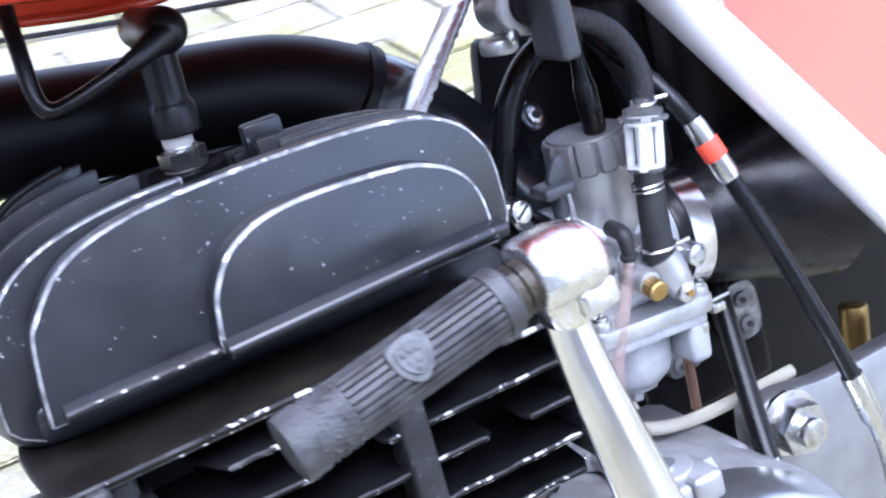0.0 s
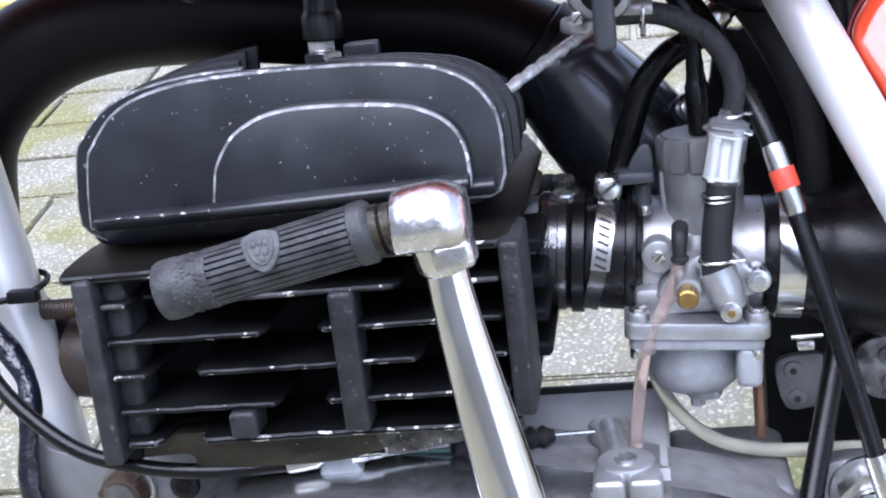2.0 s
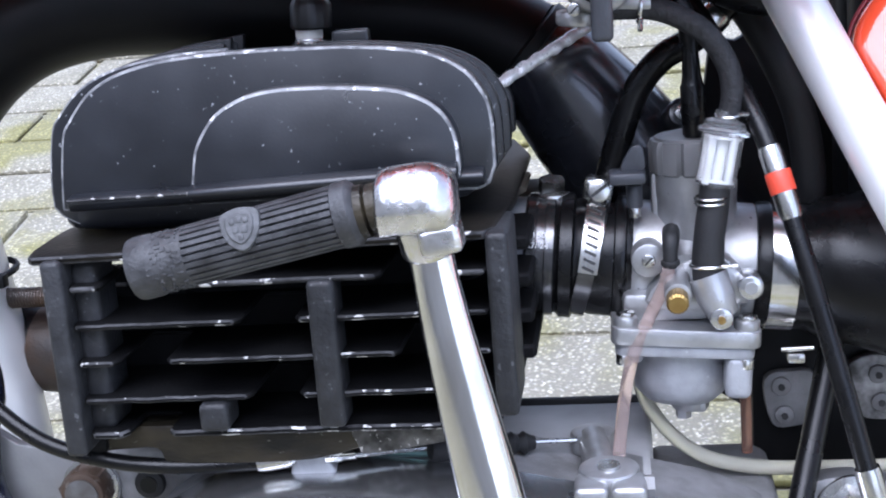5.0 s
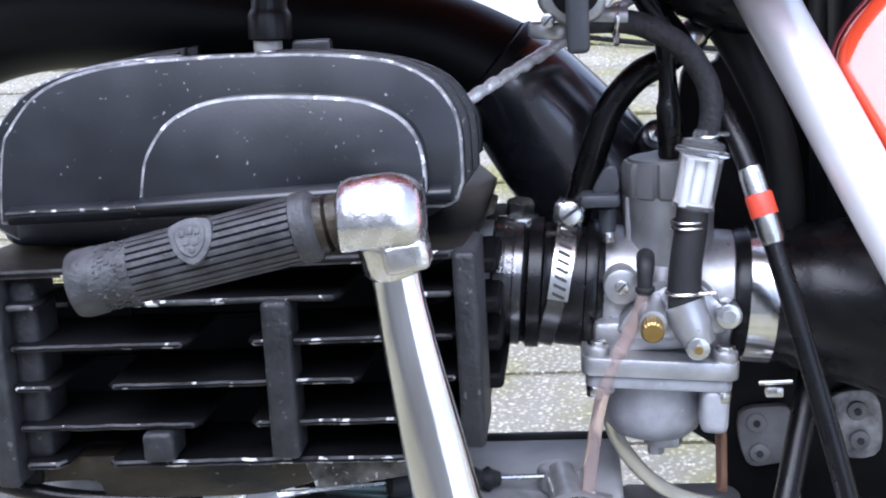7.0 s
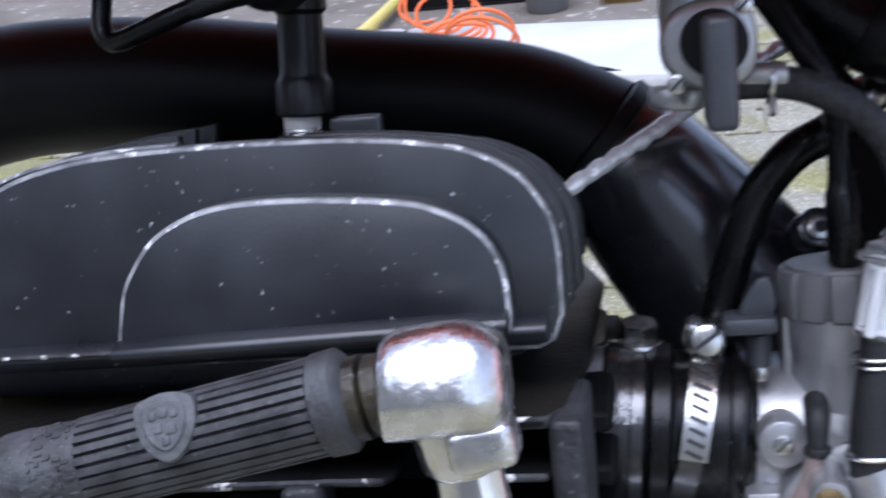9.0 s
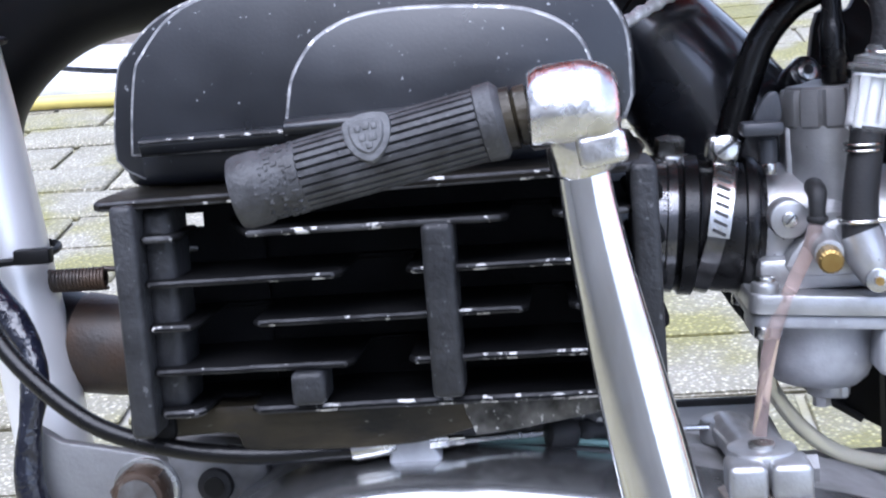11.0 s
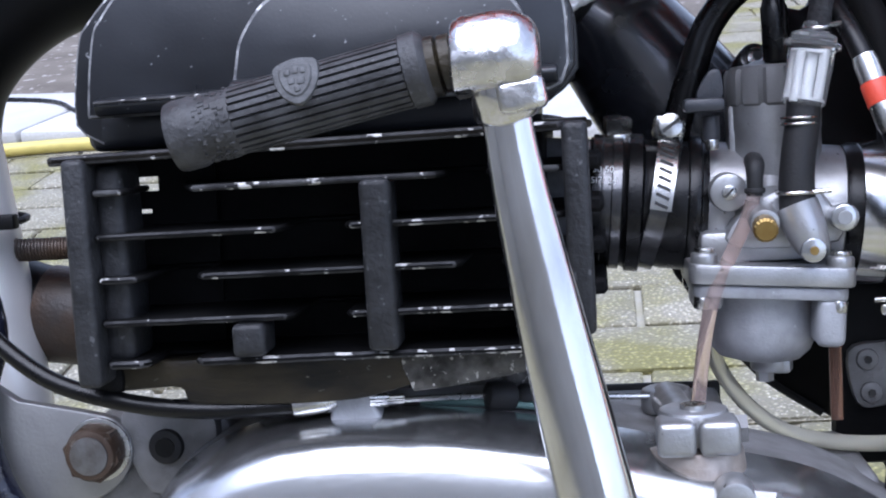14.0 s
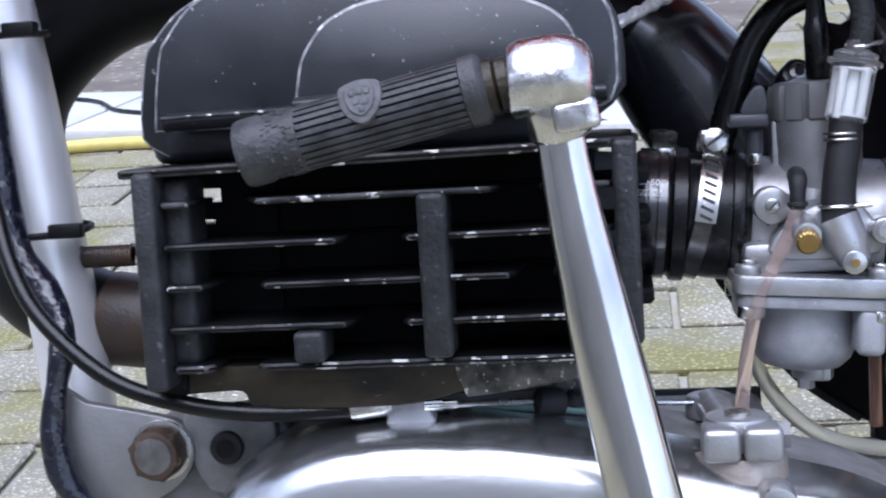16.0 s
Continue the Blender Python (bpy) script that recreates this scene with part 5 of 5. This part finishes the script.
part("face_screw", screw((0.0905, 0.0475, 0.5115), (0, -1, 0), 0.0022, 0.0014), [STEEL, SLOT], tap)
part("face_screw", screw((0.1055, 0.0475, 0.5275), (0, -1, 0), 0.0020, 0.0014), [STEEL, SLOT], tap)
part("spigot", rod((0.104, 0.058, 0.5116), (0.1150, 0.058, 0.5112), 0.0030, 18, 0.0004), CAST, tap)
tap.matrix_world = BIKE @ Matrix.Translation(V((0.094, 0.058, 0.51)) + V((0.0025, -0.005, 0.0066)))
part("bowl_cap", rod((0.0905, 0.057, 0.5105), (0.0900, 0.057, 0.5055), 0.0062, 24, 0.0012), CAST, tap)

# ---- black guard behind the carburettor, hoses ----
bh = thing("breather_hose", (0.11, 0.092, 0.48), "black rubber breather hose curving down behind the carburettor", "hose", GROUP)
part("hose", tube([(0.145, 0.098, 0.512), (0.1330, 0.094, 0.5015), (0.1215, 0.092, 0.4955), (0.1120, 0.092, 0.4845), (0.1050, 0.092, 0.4670), (0.0995, 0.093, 0.4500), (0.096, 0.098, 0.438), (0.095, 0.11, 0.42)], 0.0050, 18), GLOSS_RUBBER, bh)
part("end_clip", rod((0.142, 0.0970, 0.5095), (0.1385, 0.0958, 0.5062), 0.0057, 20, 0.0004), STEEL, bh, "steel end clip")

# ---- rear of the engine bay ----
def sheared(bm):
    """The panel stands out further at its foot."""
    for v in bm.verts:
        v.co.y += (v.co.z - 0.500) * 0.42
    return bm


sp = thing("seat_fairing", (0.23, 0.045, 0.45), "glossy red plastic side panel with rounded front corner", "fairing", GROUP)
part("panel", sheared(plate(curve2([(0.215, 0.5380), (0.2020, 0.5240), (0.1909, 0.5138), (0.1852, 0.5065), (0.1828, 0.5000), (0.1838, 0.4945), (0.1882, 0.4860), (0.1931, 0.4765), (0.1990, 0.4660), (0.2110, 0.4470), (0.2225, 0.4265), (0.250, 0.385), (0.29, 0.36)], 4) + [(0.42, 0.42), (0.42, 0.54)], 0.0590, 0.0700, 0.004, 4)), RED, sp)
part("edge_trim", sheared(tube([(0.2015, 0.0690, 0.5240), (0.1904, 0.0690, 0.5138), (0.1847, 0.0690, 0.5065), (0.1823, 0.0690, 0.5000), (0.1833, 0.0690, 0.4945), (0.1877, 0.0690, 0.4860), (0.1926, 0.0690, 0.4765), (0.2105, 0.0690, 0.4470)], 0.0007, 10)), DARK_RED, sp, "dark lower edge")
part("fixing_hole", sheared(rod((0.2100, 0.0602, 0.4985), (0.2100, 0.0582, 0.4985), 0.0030, 18)), SLOT, sp)
rear = thing("rear_fork_bracket", (0.165, 0.105, 0.35), "bare alloy bracket plates with two socket screws", "bracket", GROUP)
part("bracket_plate", plate(rounded([(0.1550, 0.3715), (0.1660, 0.3745), (0.1735, 0.3725), (0.1745, 0.3560), (0.1670, 0.3525), (0.1575, 0.3535)], 4), 0.098, 0.103, 0.001), DARK_CAST, rear)
part("bracket_plate", plate(rounded([(0.1865, 0.3770), (0.2030, 0.3785), (0.2050, 0.3570), (0.1930, 0.3545), (0.1850, 0.362)], 4), 0.098, 0.103, 0.001), MOTTLED, rear)
for x, z in ((0.1610, 0.3690), (0.1620, 0.3575), (0.1965, 0.3725), (0.1975, 0.3615)):
    part("socket_screw", joined(rod((x, 0.098, z), (x, 0.0962, z), 0.0036, 18, 0.0005)), DARK_CAST, rear)
    part("socket", rod((x, 0.0957, z), (x, 0.0952, z), 0.0014, 6), SLOT, rear)
part("dark_bracket", box(0.150, 0.212, 0.104, 0.112, 0.330, 0.395, 0.004), EXHAUST_BLACK, rear)
abox = thing("air_box", (0.25, 0.1, 0.46), "black plastic air filter box under the side panel", "air box", GROUP)
part("box_body", box(0.188, 0.330, 0.092, 0.118, 0.385, 0.545, 0.010, 4), PLASTIC, abox)
part("box_lid", box(0.187, 0.328, 0.1185, 0.150, 0.387, 0.543, 0.010, 3), PLASTIC, abox)
GUARD = [(0.175, 0.560), (0.1650, 0.5200), (0.1560, 0.4940), (0.1440, 0.4930), (0.1390, 0.4700), (0.1300, 0.4640), (0.1220, 0.4560), (0.112, 0.4300), (0.1015, 0.4000), (0.1063, 0.3874), (0.1145, 0.3752), (0.1273, 0.3572), (0.1380, 0.3470), (0.1560, 0.3348), (0.20, 0.31), (0.30, 0.25)]
mud = thing("inner_mudguard", (0.2, 0.155, 0.45), "black inner mudguard behind the air box", "mudguard", GROUP)
part("guard_skin", plate(curve2(GUARD, 4) + [(0.20, 0.26), (0.46, 0.24), (0.46, 0.56)], 0.1680, 0.1750, 0.003), PLASTIC, mud)
part("rolled_edge", tube([(x, 0.1675, z) for x, z in GUARD[7:14]], 0.0016, 8), RUBBER, mud)
ws = thing("wiring_sleeve", (0.13, 0.087, 0.535), "black taped wiring sleeve below the tank", "wiring", GROUP)
part("sleeve", tube([(0.100, 0.090, 0.560), (0.118, 0.088, 0.545), (0.135, 0.086, 0.528), (0.150, 0.084, 0.520), (0.172, 0.083, 0.515)], [0.006, 0.008, 0.0095, 0.010, 0.009], 16), GLOSS_RUBBER, ws)
part("tape_band", rod((0.139, 0.0855, 0.5255), (0.146, 0.0848, 0.5222), 0.0104, 20, 0.0004), PLASTIC, ws)
solo("second_cable", tube([(0.146, 0.104, 0.520), (0.160, 0.100, 0.496), (0.170, 0.098, 0.470), (0.173, 0.100, 0.440), (0.170, 0.102, 0.410)], 0.0060, 14), RUBBER, (0.158, 0.1, 0.48), "black hose running down behind the sleeved cable", "hose", GROUP)
solo("drain_hose", tube([(0.1835, 0.100, 0.410), (0.1819, 0.094, 0.400), (0.1751, 0.0799, 0.380), (0.1683, 0.0659, 0.360), (0.1614, 0.0518, 0.340), (0.1590, 0.0460, 0.333)], 0.0044, 18), GLOSS_RUBBER, (0.168, 0.056, 0.36), "black rubber hose dropping beside the bracket", "hose", GROUP)
part("rear_edge", box(0.044, 0.113, 0.1185, 0.1215, 0.350, 0.3590, 0.0008), RUBBER, case, "black gasket edge")
nutp = thing("rear_engine_mount", (0.19, 0.06, 0.29), "grey alloy rear engine mount with large hex nut", "engine mount", GROUP)
part("mount_plate", plate(curve2([(0.1640, 0.270), (0.1640, 0.338), (0.1690, 0.3455), (0.1830, 0.3470), (0.2000, 0.3440), (0.2150, 0.3435), (0.2600, 0.3430), (0.300, 0.330)], 4) + [(0.30, 0.25), (0.17, 0.25)], 0.062, 0.072, 0.002), PLATE_ALLOY, nutp)
part("washer", rod((0.1815, 0.0622, 0.3345), (0.1815, 0.060, 0.3345), 0.0135, 30, 0.0005), STEEL, nutp)
part("nut", hexagon((0.1815, 0.0602, 0.3345), (0, -1, 0), 0.0190, 0.0095, 0.0012), STEEL, nutp)
part("stud", rod((0.1815, 0.052, 0.3345), (0.1815, 0.0455, 0.3345), 0.0062, 24, 0.0012), STEEL, nutp)
shock = thing("shock_absorber", (0.255, 0.10, 0.31), "gold coloured shock absorber end behind the cable", "shock absorber", GROUP)
part("body", rod((0.2525, 0.10, 0.326), (0.2545, 0.10, 0.346), 0.0062, 24, 0.002), BRASS, shock)
part("hose_fitting", joined(rod((0.1585, 0.0455, 0.335), (0.1580, 0.040, 0.320), 0.0036, 18, 0.0006), hexagon((0.158, 0.030, 0.318), (0, -1, 0.2), 0.0100, 0.0070), rod((0.158, 0.0235, 0.3195), (0.158, 0.020, 0.320), 0.0030, 16, 0.0005)), STEEL, cover)
solo("side_stand", tube([(0.02, 0.072, 0.205), (-0.005, -0.04, 0.10), (-0.02, -0.10, -0.045)], 0.010, 16), SILVER_PAINT, (0.0, -0.05, 0.08), "silver side stand leg holding the motorcycle up", "side stand", GROUP)

# ---- the yard ----
W = Matrix()
PAVE = material("paver_concrete", (0.38, 0.352, 0.27), 0.5, 0.0, (0.255, 0.235, 0.155), 9, 0.8, 1.0, 260, 0.2, (0.66, 0.62, 0.52), 340, 0.60)
JOINT = material("mossy_joint", (0.40, 0.385, 0.34), 0.9, 0.0, (0.27, 0.25, 0.11), 14, 0.75, 1.0, 120, 0.05)
CONCRETE = material("pale_concrete", (0.60, 0.593, 0.58), 0.7, 0.0, (0.42, 0.415, 0.40), 5, 0.8, 0.6, 180, 0.1)


def mossy(m):
    """Yellow-green moss in patches over the paving, by its place in the yard, and grit whose brightened colour also
    paints in wet glints.
    """
    n, k = m.node_tree.nodes, m.node_tree.links
    b = n["Principled BSDF"]
    old = b.inputs["Base Color"].links[0].from_socket
    geo = n.new("ShaderNodeNewGeometry")
    patch = n.new("ShaderNodeTexNoise")
    patch.inputs["Scale"].default_value, patch.inputs["Detail"].default_value = 7.0, 8.0
    k.new(geo.outputs["Position"], patch.inputs["Vector"])
    cut = n.new("ShaderNodeMapRange")
    cut.inputs[1].default_value, cut.inputs[2].default_value, cut.inputs[4].default_value = 0.47, 0.60, 0.85
    k.new(patch.outputs[0], cut.inputs[0])
    mix = n.new("ShaderNodeMix")
    mix.data_type = "RGBA"
    mix.inputs[7].default_value = (0.27, 0.25, 0.075, 1)
    k.new(cut.outputs[0], mix.inputs[0])
    k.new(old, mix.inputs[6])
    grit = n.new("ShaderNodeTexVoronoi")
    grit.inputs["Scale"].default_value = 210.0
    k.new(geo.outputs["Position"], grit.inputs["Vector"])
    sp = n.new("ShaderNodeMapRange")
    sp.inputs[1].default_value, sp.inputs[2].default_value, sp.inputs[3].default_value, sp.inputs[4].default_value = 0.10, 0.45, 1.45, 0.68
    k.new(grit.outputs["Distance"], sp.inputs[0])
    mul = n.new("ShaderNodeMix")
    mul.data_type, mul.blend_type = "RGBA", "MULTIPLY"
    mul.inputs[0].default_value = 1.0
    k.new(mix.outputs[2], mul.inputs[6])
    k.new(sp.outputs[0], mul.inputs[7])
    k.new(mul.outputs[2], b.inputs["Base Color"])
    bp = n.new("ShaderNodeBump")
    bp.inputs["Strength"].default_value, bp.inputs["Distance"].default_value, bp.invert = 0.7, 0.002, True
    k.new(grit.outputs["Distance"], bp.inputs["Height"])
    k.new(bp.outputs[0], b.inputs["Normal"])


mossy(PAVE)
g = bmesh.new()
bmesh.ops.create_grid(g, x_segments=40, y_segments=40, size=40)
solo("ground", g, JOINT, (0, 0, 0), "mossy sand bed under the pavers", "ground", "", W, "structure")
pavement = tagged(new("pavement"), "weathered grey concrete block paving with mossy joints", "pavement", "", "structure")
BLOCKS = []
for i in range(3):
    b = box(-0.1005, 0.1005, -0.0495, 0.0495, 0.0, 0.007, 0.003, 2)
    rnd = random.Random(i)
    for v in b.verts:
        v.co += V((rnd.uniform(-1, 1), rnd.uniform(-1, 1), rnd.uniform(-1, 1))) * 0.0008
    BLOCKS.append(mesh_of("paver", b, PAVE))
rnd = random.Random(4)
rest = []
for r in range(-14, 40):
    for c in range(-16, 17):
        x, y = c * 0.208 + (0.104 if r % 2 else 0), 0.10 + r * 0.105
        m = Matrix.Translation((x, y, rnd.uniform(-0.0015, 0.0015))) @ Euler((rnd.uniform(-0.012, 0.012), rnd.uniform(-0.008, 0.008), rnd.uniform(-0.012, 0.012))).to_matrix().to_4x4()
        if 2 <= r <= 14 and -8 <= c <= 7:
            ob = new("paver", BLOCKS[rnd.randrange(3)])
            ob.parent, ob.matrix_local = pavement, m
        elif y < 1.70 - 0.20 * x or x > 0.12 and y < 3.0:
            rest.append(m)
bmr = bmesh.new()
for i, m in enumerate(rest):
    me = BLOCKS[i % 3].copy()
    me.transform(m)
    bmr.from_mesh(me)
    bpy.data.meshes.remove(me)
far = new("paver_field", mesh_of("paver_field", bmr, PAVE))
far.parent = pavement
tagged(far, kind="stuff")
KERB = Matrix.Translation((-0.45, 1.90, 0)) @ Matrix.Rotation(-0.20, 4, "Z")
kerb = tagged(new("kerb_strip"), "pale concrete kerb slabs beyond the pavers", "kerb", "", "structure")
for i in range(8):
    b = box(-0.247, 0.247, -0.16, 0.16, 0, 0.030, 0.008, 2)
    ob = new("slab", mesh_of("slab", b, CONCRETE))
    ob.parent, ob.matrix_local = kerb, KERB @ Matrix.Translation((-3.14 + i * 0.5, 0, 0))
solo("garden_hose", tube([(-2.2, 1.62, 0.018), (-1.3, 1.68, 0.018), (-0.88, 1.73, 0.018), (-0.74, 1.745, 0.018), (-0.62, 1.735, 0.018), (-0.51, 1.725, 0.022), (-0.43, 1.79, 0.041), (-0.385, 1.93, 0.041), (-0.37, 2.08, 0.038), (-0.35, 2.6, 0.027)], 0.0105, 12), YELLOW, (-1, 1.7, 0.0), "pale yellow garden hose lying over the kerb slabs", "garden hose", "", W)
solo("power_cord", tube([(-1.7, 2.20, 0.034), (-0.98, 2.09, 0.034), (-0.79, 1.93, 0.034), (-0.60, 1.84, 0.034), (-0.36, 1.765, 0.034), (-0.16, 1.705, 0.034), (-0.01, 1.670, 0.034), (0.10, 1.63, 0.018), (0.35, 1.52, 0.012), (0.9, 1.30, 0.012)], 0.004, 8), GLOSS_RUBBER, (-0.5, 2, 0), "thin black cord lying along the kerb edge", "cord", "", W)
COIL = (-0.15, 1.71)
coil = []
for k in range(170):
    turn = k * 0.30
    r = 0.045 + 0.006 * math.sin(turn * 0.37)
    coil.append((COIL[0] - 0.13 * k / 170 + r * math.sin(turn) + 0.012 * math.sin(turn * 0.23), COIL[1] + 0.36 * k / 170 + 0.5 * r * math.cos(turn * 0.93), 0.0338 + 0.85 * r * (1 - math.cos(turn)) * (0.65 + 0.35 * math.sin(turn * 0.19))))
solo("coiled_air_line", tube(coil, 0.0030, 8, 3), ORANGE, (COIL[0], COIL[1], 0.030), "orange coiled plastic air line on the kerb", "coiled hose", "", W)
DIRT = material("brown_earth", (0.115, 0.098, 0.080), 0.9, 0.0, (0.21, 0.185, 0.155), 6, 0.8, 0.9, 60, 0.05, (0.34, 0.32, 0.29), 40, 0.62)
earth = box(-4, 0.61, 0.161, 1.45, 0.0, 0.016, 0.004)
earth.transform(KERB)
solo("earth_strip", earth, DIRT, (0, 2.6, 0), "bare brown earth beyond the kerb", "earth", "", W, "structure")
BRICK = material("brown_brick", (0.17, 0.12, 0.09), 0.8, 0.0, (0.12, 0.085, 0.065), 8, 0.8, 0.7, 90, 0.1)
solo("wall_north", box(-8, 8, 4.5, 4.7, 0, 0.75, 0.005), BRICK, (0, 4.6, 0), "low brown brick garden wall", "wall", "", W, "structure")

# Added wall, never in view: gives the chrome something pale to mirror, trims skylight.
BEIGE = material("pale_render", (0.47, 0.452, 0.43), 0.8, 0.0, (0.41, 0.395, 0.375), 2, 0.8, 0.5, 60, 0.05)
solo("unseen_wall_west", box(-3.4, -3.2, -6.0, 0.6, 0, 3.0, 0.01), BEIGE, (-3.3, -2.7, 0), "plain pale wall added out of view beside the yard to shape reflections", "wall", "", W, "structure")
tray = thing("plastic_tray", (-0.12, 2.32, 0.016), "low black plastic tray lying on the earth beyond the kerb", "tray", "", W)
part("tray_floor", box(-0.36, 0.10, 2.22, 2.42, 0.0165, 0.022, 0.002), PLASTIC, tray)
for x0, x1, y0, y1 in ((-0.36, -0.354, 2.22, 2.42), (0.094, 0.10, 2.22, 2.42), (-0.354, 0.094, 2.22, 2.226), (-0.354, 0.094, 2.414, 2.42)):
    part("tray_side", box(x0, x1, y0, y1, 0.022, 0.110, 0.002), PLASTIC, tray)
pot = thing("plastic_pot", (-0.09, 2.14, 0.016), "small grey plastic pot with a rolled rim", "pot", "", W)
part("pot_wall", lathe([(0.032, 0), (0.034, 0.05), (0.041, 0.9), (0.038, 0.95), (0.030, 0.2)], (-0.09, 2.14, 0.0165), (-0.09, 2.14, 0.085), 32), GREY_PLASTIC, pot)
part("pot_rim", lathe([(0.0405, 0), (0.0435, 0.2), (0.0435, 0.8), (0.0405, 1)], (-0.09, 2.14, 0.079), (-0.09, 2.14, 0.086), 32), GREY_PLASTIC, pot)
# Second added wall behind the camera, shaping reflections in chrome and black paint.
solo("unseen_wall_south", box(-3.2, 0.7, -2.6, -2.4, 0, 2.3, 0.01), BEIGE, (-1.2, -2.5, 0), "plain pale wall added out of view in front of the yard to shape reflections", "wall", "", W, "structure")
